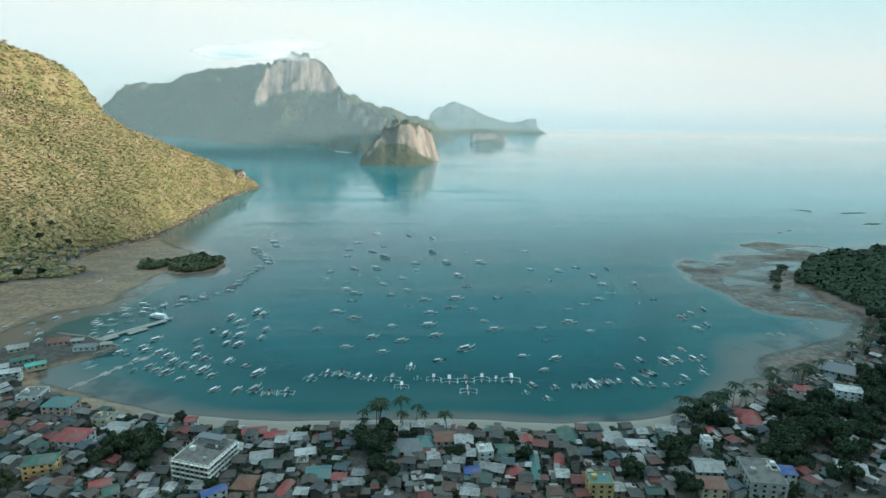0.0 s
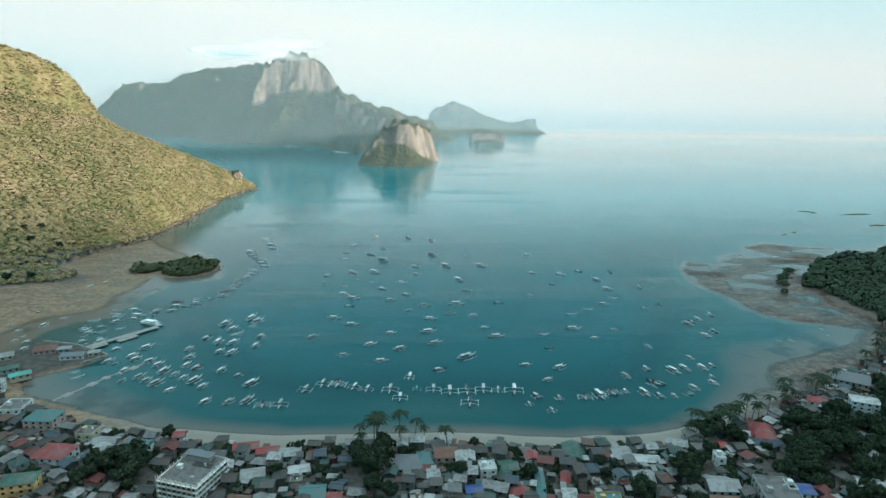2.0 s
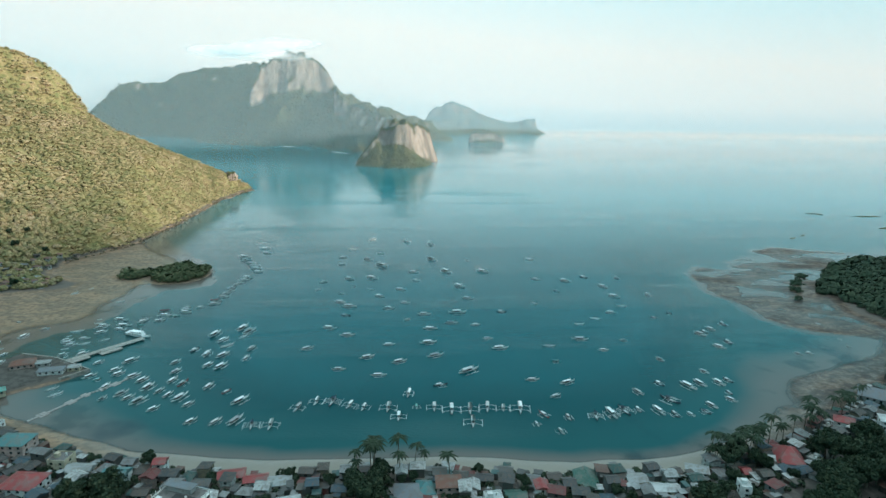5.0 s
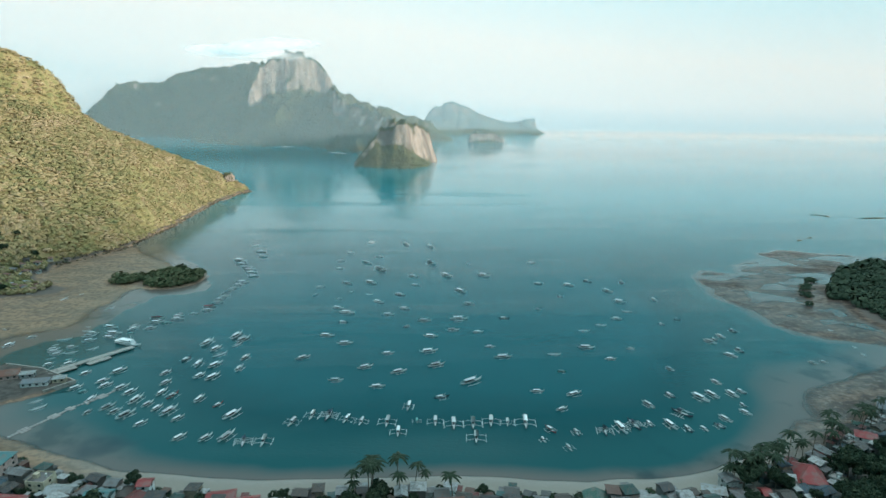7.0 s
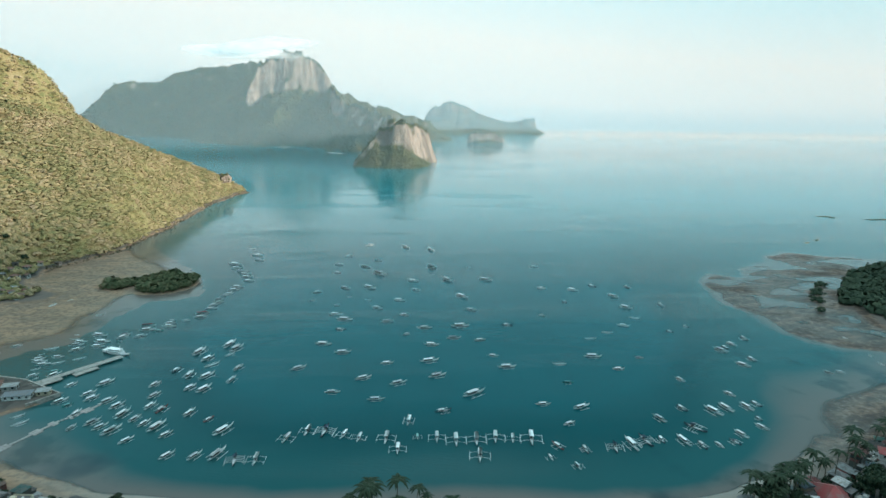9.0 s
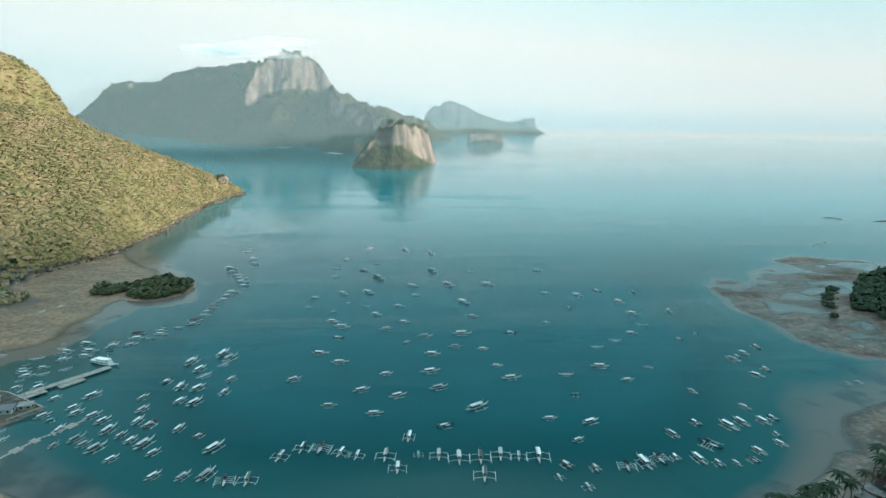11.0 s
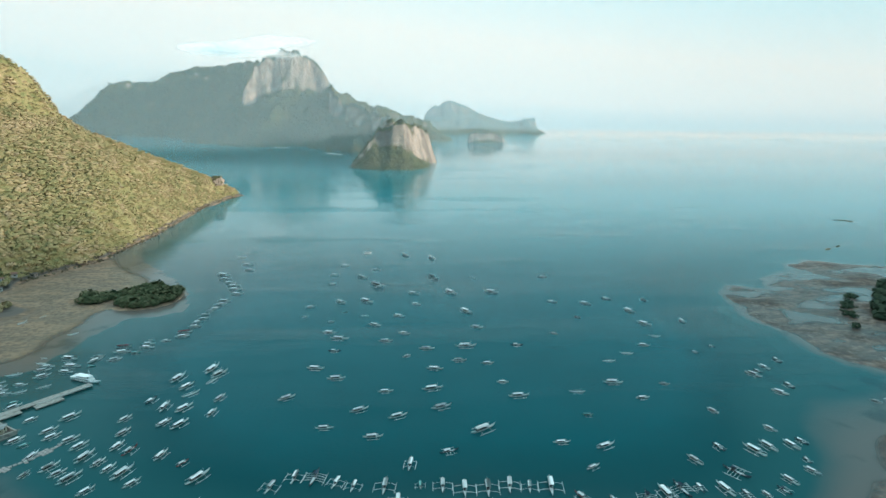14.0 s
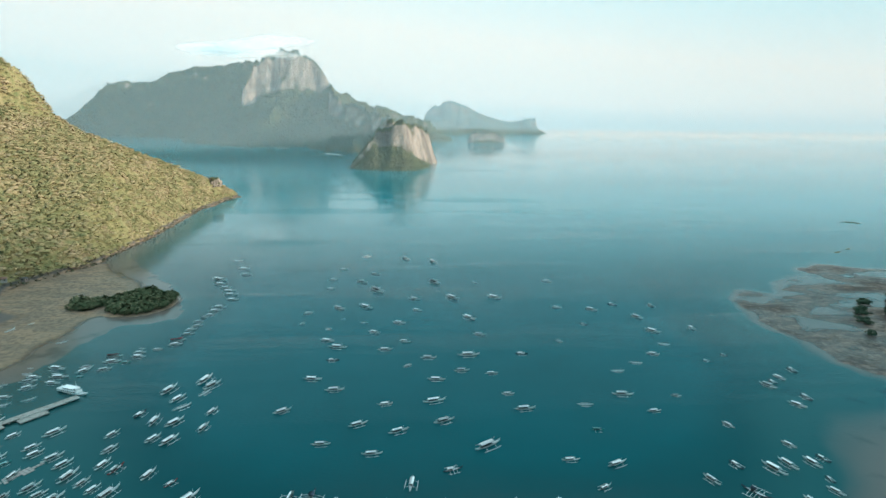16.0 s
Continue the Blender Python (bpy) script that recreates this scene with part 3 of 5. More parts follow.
# ---- distance haze: added see-through sheets across the view ----
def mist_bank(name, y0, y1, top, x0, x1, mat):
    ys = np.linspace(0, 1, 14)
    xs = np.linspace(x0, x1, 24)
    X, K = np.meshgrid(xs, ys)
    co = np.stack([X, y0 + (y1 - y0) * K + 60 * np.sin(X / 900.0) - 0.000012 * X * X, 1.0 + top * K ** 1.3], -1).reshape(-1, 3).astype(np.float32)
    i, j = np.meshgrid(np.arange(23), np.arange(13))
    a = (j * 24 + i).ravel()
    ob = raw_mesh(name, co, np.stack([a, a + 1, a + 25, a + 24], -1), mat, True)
    return tagged(ob, "see-through sheet standing in for distance haze", "mist", "mist banks", "stuff")


mist_bank("mist_bank", 1560, 1990, 1400, -3500, 4200, HAZE_NEAR)
mist_bank("mist_bank", 2545, 2600, 1400, -4200, 5200, HAZE_FAR)
mist_bank("mist_bank", 4300, 4345, 1400, -4600, 5200, HAZE_MID)


# ---- outrigger boats ----
def hull_mesh(L, W, sheer, deep, n=11):
    """A slender double-ended hull along +x, open on top."""
    bm = bmesh.new()
    rings = []
    for i in range(n):
        u = -1 + 2 * i / (n - 1)
        w = W / 2 * max(0.03, (1 - abs(u) ** 1.7))
        zt = 0.66 + sheer * abs(u) ** 3.5 * (1.25 if u > 0 else 0.8)
        zb = -deep + (0.9 * sheer + deep) * abs(u) ** 5
        x = u * L / 2
        rings.append([bm.verts.new(p) for p in ((x, -w, zt), (x, -w * 0.8, (zt + zb) / 2 - 0.05), (x, 0, zb), (x, w * 0.8, (zt + zb) / 2 - 0.05), (x, w, zt))])
    for a, b in zip(rings, rings[1:]):
        for k in range(4):
            bm.faces.new((a[k], b[k], b[k + 1], a[k + 1]))
    bm.faces.new(list(reversed(rings[0])))
    bm.faces.new(rings[-1])
    bmesh.ops.recalc_face_normals(bm, faces=bm.faces)
    return bm


def deck_mesh(L, W, z, n=9):
    bm = bmesh.new()
    rows = []
    for i in range(n):
        u = -0.86 + 1.72 * i / (n - 1)
        w = W / 2 * max(0.03, (1 - abs(u) ** 1.7)) * 0.93
        rows.append((bm.verts.new((u * L / 2, -w, z)), bm.verts.new((u * L / 2, w, z))))
    for a, b in zip(rows, rows[1:]):
        bm.faces.new((a[0], b[0], b[1], a[1]))
    return bm


def outrigger_boat(label, hull, roof, beams=2, canopy=(-0.30, 0.18), L=14.0, W=1.5, span=3.3):
    ob = thing("outrigger_boat", label, "boat", "boats in the bay")
    bm = hull_mesh(L, W, 0.85, 0.3)
    tube(bm, [(L * 0.46, 0, 1.35), (L * 0.53, 0, 1.9)], [0.10, 0.05], 5)
    tube(bm, [(-L * 0.47, 0, 1.15), (-L * 0.51, 0, 1.5)], [0.10, 0.05], 5)
    part("hull", bm, hull, ob)
    part("deck", deck_mesh(L, W, 0.62), DECK, ob, "pale painted deck")
    for side in (-1, 1):
        bm = bmesh.new()
        y = side * span
        tube(bm, [(-L * 0.30, y, 0.16), (-L * 0.1, y, 0.06), (L * 0.2, y, 0.08), (L * 0.34, y, 0.34)], [0.09, 0.12, 0.12, 0.08], 5)
        part("float", bm, BAMBOO, ob, "bleached bamboo float")
    for i in range(beams):
        x = L * (-0.18 + 0.36 * i / max(beams - 1, 1))
        bm = bmesh.new()
        tube(bm, [(x, -span, 0.16), (x, -span * 0.5, 0.8), (x, 0, 1.0), (x, span * 0.5, 0.8), (x, span, 0.16)], [0.10] * 5, 4)
        part("crossbeam", bm, BAMBOO, ob)
    if canopy:
        a, b = canopy[0] * L, canopy[1] * L
        bm = bmesh.new()
        n, m = 6, 5
        vs = [[bm.verts.new((a + (b - a) * i / n, 1.12 * (2 * k / m - 1), 2.15 + 0.30 * (1 - (2 * k / m - 1) ** 4) + 0.1 * (i / n))) for k in range(m + 1)] for i in range(n + 1)]
        for i in range(n):
            for k in range(m):
                bm.faces.new((vs[i][k], vs[i + 1][k], vs[i + 1][k + 1], vs[i][k + 1]))
        bmesh.ops.solidify(bm, geom=bm.faces[:], thickness=0.08)
        part("canopy", bm, roof, ob)
        for x in (a + 0.3, b - 0.3):
            bm = bmesh.new()
            tube(bm, [(x, -W * 0.44, 0.5), (x, -0.98, 2.2), (x, 0, 2.4), (x, 0.98, 2.2), (x, W * 0.44, 0.5)], [0.05] * 5, 4)
            part("canopy_frame", bm, BAMBOO, ob)
        bm = bmesh.new()
        k = max(2, int((b - a) / 1.3))
        # floor and seats near-black: the canopy's shade is put into their colour
        box(bm, a + 0.2, -W * 0.36, 0.625, b - 0.2, W * 0.36, 0.72)
        for i in range(k):
            x = a + 0.5 + (b - a - 1.0) * i / k
            box(bm, x, -W * 0.36, 0.73, x + 0.45, W * 0.36, 1.15)
            box(bm, x - 0.1, -W * 0.36, 0.73, x - 0.01, W * 0.36, 1.6)
        part("seating", bm, SHADE, ob, "seats coloured dark for shade under the canopy")
    part("mast", rod(bmesh.new(), (L * 0.24, 0, 0.5), (L * 0.24, 0, 3.6), 0.06, 5, 0.04), BAMBOO, ob)
    return ob


def small_boat():
    ob = thing("rowing_boat", "small white open boat afloat on the bay", "boat", "boats in the bay")
    part("hull", hull_mesh(14, 3.6, 0.8, 0.4), BOAT_WHITE, ob)
    part("deck", deck_mesh(14, 3.6, 0.5), DECK, ob)
    for x in (-3.5, 0, 3.5):
        part("thwart", box(bmesh.new(), x - 0.4, -1.5, 0.68, x + 0.4, 1.5, 0.8), DECK, ob)
    return ob


BOATS = {
    "w": outrigger_boat("white wooden outrigger boat with a pale canopy", BOAT_WHITE, CANVAS),
    "b": outrigger_boat("white outrigger boat with widely spread bamboo floats", BOAT_WHITE, CANVAS, 2, (-0.34, 0.12), span=5.4),
    "k": outrigger_boat("white outrigger boat under a red awning", BOAT_WHITE, CANVAS_RED, 2, (-0.40, 0.30)),
    "d": outrigger_boat("dark blue outrigger boat with a short pale canopy", BOAT_DARK, CANVAS, 3, (-0.28, 0.05), span=4.0),
    "r": outrigger_boat("red-hulled outrigger boat with a pale canopy", BOAT_RED, CANVAS, 2, (-0.26, 0.12), span=4.2),
    "t": outrigger_boat("teal-painted outrigger boat with a pale canopy", BOAT_TEAL, CANVAS_AQUA, span=4.6),
    "o": outrigger_boat("dark outrigger boat with many bamboo crossbeams", BOAT_DARK, CANVAS_BLUE, 4, (-0.2, 0.0), span=5.0),
    "p": outrigger_boat("long white open outrigger boat without a canopy", BOAT_WHITE, CANVAS, 3, None, W=1.2),
    "s": small_boat(),
}
NORTH_LINE = [
    (-201.4, 931.9, -2, 10.9, "p"), (-185.1, 892.1, -2, 14.9, "w"), (-177.1, 866.1, -15, 13.3, "w"), (-201.7, 844.2, -26, 20.3, "w"),
    (-196.2, 829.0, 19, 14.6, "w"), (-186.8, 813.0, -2, 13.5, "w"), (-179.8, 801.3, 7, 14.8, "w"), (-174.7, 787.8, -2, 15.0, "w"),
    (-168.6, 771.0, -2, 12.8, "w"), (-175.4, 747.0, -2, 14.9, "w"), (-176.6, 736.5, 16, 13.4, "w"), (-178.1, 724.3, 20, 10.3, "w"),
    (-181.2, 717.5, 37, 9.1, "w"), (-183.1, 706.0, 31, 10.4, "w"), (-181.1, 694.8, 27, 11.1, "w"), (-183.7, 686.0, 27, 11.0, "w"),
    (-182.9, 674.5, 14, 12.1, "w"), (-186.9, 660.5, 18, 13.8, "k"), (-185.8, 650.8, 18, 13.0, "w"), (-196.3, 641.1, 17, 8.8, "w"),
]
HARBOUR_MOUTH = [
    (-208.5, 634.9, 5, 10.8, "w"), (-206.4, 626.7, -3, 12.7, "w"), (-209.9, 644.0, -13, 8.6, "p"), (-225.9, 629.0, 9, 14.3, "k"),
    (-222.8, 618.1, 15, 13.8, "w"), (-212.1, 615.5, 14, 9.2, "t"), (-222.5, 603.1, 31, 12.1, "w"), (-237.8, 609.2, 21, 10.2, "w"),
    (-236.7, 601.8, 53, 12.7, "w"), (-234.7, 591.3, 11, 10.9, "t"), (-258.6, 606.9, -13, 15.2, "w"), (-255.1, 598.1, -10, 10.4, "p"),
    (-249.2, 591.4, 2, 14.5, "w"), (-248.6, 581.5, -9, 12.2, "w"), (-275.5, 598.5, -3, 11.0, "p"), (-279.1, 609.1, -3, 7, "p"),
    (-267.5, 585.5, 21, 12.2, "w"), (-284.1, 578.4, 19, 16.0, "p"), (-262.4, 575.0, 40, 12.4, "w"), (-314.9, 584.8, 41, 8.6, "w"),
    (-267.4, 592.4, 4, 11.2, "w"),
]
INNER_HARBOUR = [
    (-251.3, 556.6, 38, 13.5, "p"), (-269.6, 560.9, 10, 10.0, "w"), (-282.5, 557.7, 30, 10.2, "w"), (-285.7, 566.8, 34, 7, "p"),
    (-278.8, 552.0, 13, 11.5, "w"), (-273.7, 546.4, 26, 11.1, "w"), (-264.1, 549.2, 29, 14.3, "p"), (-274.4, 538.1, 31, 9.0, "p"),
    (-270.1, 526.5, 51, 9.5, "w"), (-265.2, 521.5, 62, 7, "p"), (-258.0, 533.3, 28, 13.8, "t"), (-255.2, 527.2, 57, 12.4, "w"),
    (-281.9, 521.9, 67, 7, "p"), (-341.6, 691.2, 77, 16.0, "p"), (-282.5, 661.6, 38, 12.2, "p"), (-385.2, 708.2, 20, 9.7, "p"),
    (-332.6, 707.8, 60, 8.3, "p"), (-245.3, 464.3, 42, 12.5, "p"), (-238.6, 455.0, 49, 15.1, "p"),
]
WEST_MOORINGS = [
    (-234.0, 508.6, 57, 10.5, "w"), (-210.9, 511.1, 54, 15.4, "w"), (-215.2, 494.4, 53, 12.3, "w"), (-209.8, 487.0, 55, 12.6, "w"),
    (-229.1, 483.9, 54, 12.5, "w"), (-221.1, 477.9, 49, 13.0, "t"), (-197.2, 482.6, 53, 13.6, "w"), (-187.9, 475.2, 59, 13.4, "w"),
    (-209.7, 465.7, 81, 12.8, "w"), (-203.7, 447.4, 74, 9.1, "w"), (-193.8, 453.9, 60, 13.5, "w"), (-186.3, 447.5, 54, 11.5, "w"),
    (-177.3, 442.5, 59, 16.0, "w"), (-179.2, 463.3, 72, 16.2, "w"), (-168.9, 456.7, 67, 11.5, "w"), (-160.6, 450.5, 66, 11.4, "w"),
    (-151.1, 445.9, 65, 17.0, "w"), (-142.1, 435.8, 56, 11.5, "w"), (-163.4, 430.5, 55, 11.2, "w"), (-133.3, 412.3, 55, 11.8, "w"),
    (-117.2, 410.8, 60, 12.3, "w"),
]
WEST_FIELD = [
    (-174.7, 506.4, 64, 11.9, "w"), (-168.8, 489.3, 65, 12.8, "w"), (-165.6, 473.6, 72, 13.1, "w"), (-156.4, 468.4, 70, 13.0, "r"),
    (-167.6, 531.1, 72, 12.6, "d"), (-155.1, 521.5, 84, 15.7, "w"), (-148.0, 500.0, 61, 12.9, "w"), (-137.5, 497.2, 61, 15.8, "w"),
    (-136.4, 462.3, 72, 13.3, "w"), (-121.5, 453.3, 59, 10.7, "r"), (-108.5, 438.9, 57, 17.1, "w"), (-104.8, 411.6, 65, 16.5, "w"),
    (-161.1, 565.2, 71, 18.3, "w"), (-150.4, 551.5, 61, 14.9, "w"), (-143.6, 539.2, 47, 19.2, "p"), (-140.5, 579.9, 72, 19.4, "w"),
    (-134.8, 559.2, 63, 16.4, "p"), (-132.7, 570.9, 60, 17.5, "w"), (-121.9, 531.8, 69, 13.1, "w"), (-141.8, 518.8, 57, 15.7, "w"),
    (-121.4, 510.9, 76, 13.5, "w"), (-75.9, 529.4, 34, 13.7, "w"),
]
BEACH_ROW = [
    (-93.2, 405.4, -85, 15.6, "o"), (-81.2, 405.0, -93, 14.8, "b"), (-67.7, 427.2, -107, 13.3, "b"), (-56.0, 435.2, -101, 13.7, "b"),
    (-45.1, 434.4, -102, 17.0, "o"), (-33.1, 429.1, -110, 12.5, "b"), (-23.4, 425.4, -104, 11.8, "b"), (-6.7, 423.8, -98, 15.7, "b"),
    (0.2, 411.1, -94, 14.0, "b"), (7.4, 443.9, -100, 15.0, "w"), (12.4, 424.0, -90, 14.4, "t"), (24.3, 422.6, -94, 14.3, "b"),
    (35.8, 418.8, -93, 16.7, "b"), (48.3, 418.6, -95, 16.8, "b"), (60.3, 420.6, -98, 15.8, "b"), (70.8, 418.6, -99, 11.8, "b"),
    (82.3, 418.1, -97, 18.2, "b"), (48.2, 401.4, -97, 16.5, "b"), (96.5, 408.8, -64, 12.9, "r"), (89.2, 397.1, -78, 7.3, "b"),
    (102.5, 387.4, -77, 8.7, "b"), (111.9, 404.2, -82, 12.5, "d"), (130.7, 405.3, -99, 14.4, "o"),
]
MIDDLE_FAR = [
    (-85.2, 724.5, 20, 10.4, "w"), (-86.8, 695.4, 37, 7, "w"), (-60.9, 680.5, 16, 7, "w"), (-59.1, 652.2, -17, 13.4, "w"),
    (-49.0, 637.3, -13, 16.8, "w"), (-72.2, 839.6, 12, 11.4, "w"), (-71.0, 803.6, -2, 9.5, "w"), (-63.3, 883.5, 15, 10.6, "w"),
    (-37.4, 948.0, 32, 13.1, "w"), (-23.6, 860.9, -18, 10.9, "w"), (-38.5, 827.4, -32, 16.2, "w"), (-20.6, 795.5, -50, 23.7, "w"),
    (-56.3, 737.9, -37, 14.9, "w"), (-49.5, 707.0, 25, 8.3, "p"), (-29.8, 740.0, -38, 18.2, "w"), (-29.6, 695.6, -12, 10.9, "p"),
    (-19.3, 669.8, -26, 13.3, "w"), (13.7, 932.3, -57, 17.2, "w"), (48.2, 915.7, -68, 18.6, "w"), (44.4, 823.1, -55, 20.5, "w"),
    (91.3, 821.3, -57, 7, "s"), (59.5, 765.7, -55, 20.5, "w"), (104.0, 765.1, -35, 17.6, "w"), (19.4, 763.7, -22, 13.9, "w"),
]
MIDDLE_NEAR = [
    (-50.6, 610.6, -3, 12.8, "d"), (-62.2, 577.1, -8, 14.6, "w"), (-44.5, 558.6, 6, 14.7, "w"), (-9.1, 630.0, 4, 13.2, "w"),
    (-7.8, 535.3, 8, 11.2, "w"), (-25.0, 509.2, 26, 14.1, "w"), (-45.7, 487.2, 1, 11.8, "w"), (-14.8, 474.9, 4, 12.8, "w"),
    (20.9, 728.4, -25, 10.8, "w"), (2.9, 693.4, -19, 13.0, "w"), (69.7, 703.0, -52, 18.1, "w"), (73.9, 659.6, -18, 12.6, "w"),
    (7.4, 647.5, -19, 11.5, "w"), (25.6, 611.3, -2, 13.9, "w"), (8.6, 596.6, 36, 8.8, "w"), (58.8, 614.8, 2, 18.4, "w"),
    (50.0, 585.8, 3, 13.1, "w"), (72.2, 579.4, 4, 11.0, "w"), (29.6, 571.3, -8, 14.0, "w"), (25.9, 537.9, 13, 16.4, "w"),
    (30.4, 510.1, 23, 15.7, "w"), (0.8, 499.2, 24, 14.5, "w"), (30.7, 455.9, 18, 14.7, "d"), (54.3, 479.2, 31, 20.2, "w"),
]
EAST_FIELD = [
    (78.5, 545.4, -3, 9.8, "w"), (85.9, 523.0, 5, 15.5, "w"), (102.7, 615.0, -3, 13.2, "d"), (174.6, 822.5, -16, 11.3, "w"),
    (162.2, 729.0, -25, 11.0, "w"), (195.4, 721.2, -39, 14.1, "w"), (174.9, 680.2, -51, 9.9, "d"), (141.2, 639.8, -29, 7.4, "w"),
    (128.8, 526.5, -7, 16.0, "p"), (126.3, 493.4, -7, 14.1, "t"), (100.0, 461.5, 1, 11.1, "w"), (125.3, 455.8, 24, 14.3, "w"),
    (110.8, 434.7, 29, 10.6, "w"), (222.1, 735.2, -43, 13.7, "d"), (232.9, 697.0, -57, 14.7, "w"), (232.8, 659.5, -47, 15.3, "w"),
    (229.6, 628.4, -23, 14.1, "p"), (260.5, 729.3, -81, 13.4, "d"), (272.4, 665.0, -83, 11.0, "w"), (248.8, 592.0, -44, 8.7, "d"),
    (269.4, 603.4, -36, 8.1, "d"), (211.4, 608.4, -18, 11.6, "w"), (190.3, 592.0, -14, 14.9, "p"), (170.2, 577.9, -3, 15.1, "p"),
]
EAST_MOORINGS = [
    (159.9, 539.5, -7, 15.5, "w"), (197.2, 535.3, -11, 8.1, "w"), (172.5, 514.8, 3, 10.6, "w"), (212.6, 493.6, -65, 9.8, "w"),
    (272.9, 546.8, -56, 13.8, "w"), (279.8, 552.5, -67, 9.6, "d"), (289.1, 559.0, -68, 11.3, "w"), (307.4, 571.2, -83, 13.6, "d"),
    (288.4, 526.8, -80, 13.9, "d"), (275.0, 516.9, -51, 13.0, "w"), (237.3, 468.8, -62, 10.2, "w"), (193.3, 450.1, -70, 12.8, "d"),
    (190.0, 424.6, -55, 16.0, "o"), (172.1, 437.4, -68, 12.3, "w"), (213.0, 445.1, -66, 16.5, "w"), (223.8, 449.1, -72, 14.5, "w"),
    (238.8, 449.5, -74, 13.5, "w"), (247.7, 453.0, -71, 12.3, "d"), (334.5, 499.5, -54, 7.9, "w"), (344.8, 500.5, -49, 7.2, "w"),
]
EAST_ROW = [
    (393.1, 528.8, -65, 7, "p"), (388.6, 512.6, -87, 8.8, "p"), (400.0, 568.0, -64, 7, "p"), (237.8, 433.3, -82, 9.1, "d"),
    (233.7, 423.1, -63, 10.6, "w"), (215.4, 415.5, -70, 11.7, "w"), (206.8, 407.1, -68, 9.3, "o"), (195.3, 404.2, -73, 8.0, "w"),
    (184.5, 404.4, -82, 12.8, "d"), (175.6, 409.9, -77, 14.8, "w"), (162.4, 412.0, -86, 11.7, "d"), (152.1, 411.4, -78, 16.0, "o"),
    (141.9, 407.8, -80, 17.4, "w"),
]
WEST_FLATS = [
    (-347.6, 604.0, 13, 7, "d"), (-315.6, 587.5, 43, 7.0, "p"), (-353.2, 569.6, 63, 8.5, "w"), (-337.6, 553.1, 68, 9.4, "w"),
    (-323.6, 567.8, 73, 12.8, "w"), (-356.0, 545.1, 75, 8.8, "w"), (-357.0, 555.4, 73, 9.1, "p"), (-327.2, 530.0, 70, 8.6, "w"),
    (-326.2, 541.0, 56, 7, "p"), (-316.5, 528.2, 72, 8.5, "w"), (-325.1, 497.9, 76, 9.8, "w"), (-305.2, 505.7, 74, 10.2, "w"),
]

used = set()
for rows in (NORTH_LINE, HARBOUR_MOUTH, INNER_HARBOUR, WEST_MOORINGS, WEST_FIELD, BEACH_ROW, MIDDLE_FAR, MIDDLE_NEAR, EAST_FIELD, EAST_MOORINGS, EAST_ROW, WEST_FLATS):
    for x, y, turn, length, kind in rows:
        s = length * 0.95 / 14.0
        z = max(0.0, height(x, y) + 0.25)
        m = pose(x, y, z, 0, 0, turn) @ Matrix.Diagonal((s, s, s, 1))
        if kind in used:
            copy_thing(BOATS[kind], m)
        else:
            used.add(kind)
            BOATS[kind].matrix_basis = m


# ---- woods ----
def clump_kinds(n, sub, seed):
    rnd = random.Random(seed)
    kinds = []
    for k in range(n):
        bm = bmesh.new()
        bmesh.ops.create_icosphere(bm, subdivisions=sub, radius=1)
        for v in bm.verts:
            p = v.co.normalized()
            r = 0.78 + 0.5 * noise.noise(p * 1.7 + Vector((k * 9.1, 0, 0))) + 0.32 * noise.noise(p * 4.5 + Vector((0, k * 5.3, 0)))
            v.co = Vector((p.x, p.y, p.z * 0.8)) * r
        bm.verts.index_update()
        kinds.append((np.array([v.co[:] for v in bm.verts], np.float32), np.array([[v.index for v in f.verts] for f in bm.faces], np.int32)))
        bm.free()
    return kinds


def woods(name, spots, mat, label, kinds, seed):
    """Many crowns in one mesh. spots: x, y, z, width, height."""
    rnd = np.random.default_rng(seed)
    cos, tris, base = [], [], 0
    for x, y, z, w, h in spots:
        co, tri = kinds[rnd.integers(len(kinds))]
        a = rnd.uniform(0, 6.28)
        c, s = math.cos(a), math.sin(a)
        p = co * np.array([w * rnd.uniform(0.8, 1.2), w * rnd.uniform(0.8, 1.2), h], np.float32)
        p = np.stack([p[:, 0] * c - p[:, 1] * s + x, p[:, 0] * s + p[:, 1] * c + y, p[:, 2] + z], -1)
        cos.append(p)
        tris.append(tri + base)
        base += len(co)
    ob = raw_mesh(name, np.concatenate(cos).astype(np.float32), np.concatenate(tris), mat)
    return tagged(ob, label, "trees", kind="stuff")


def tuft_kinds(n, count, seed, size=(0.45, 0.8)):
    """Crowns made of loose leafy sprays over an uneven dome."""
    q = np.random.default_rng(seed)
    kinds = []
    for k in range(n):
        d = q.normal(size=(count, 3))
        d[:, 2] = np.abs(d[:, 2]) * 0.9 - 0.15
        d /= np.linalg.norm(d, axis=1)[:, None]
        lobes = q.normal(size=(4, 3))
        lobes /= np.linalg.norm(lobes, axis=1)[:, None]
        r = 0.72 + 0.34 * np.max(d @ lobes.T, axis=1) + q.uniform(-0.12, 0.12, count)
        n_ = d + q.normal(size=(count, 3)) * 0.3
        n_ /= np.linalg.norm(n_, axis=1)[:, None]
        u = np.cross(n_, q.normal(size=(count, 3)))
        u /= np.linalg.norm(u, axis=1)[:, None]
        v = np.cross(n_, u)
        s = q.uniform(*size, count)[:, None]
        c = d * r[:, None] * np.array([1, 1, 0.8])
        co = np.stack([c + u * s, c - u * s * 0.5 + v * s * 0.85, c - u * s * 0.5 - v * s * 0.85], 1).reshape(-1, 3)
        kinds.append((co.astype(np.float32), np.arange(count * 3, dtype=np.int32).reshape(-1, 3)))
    return kinds


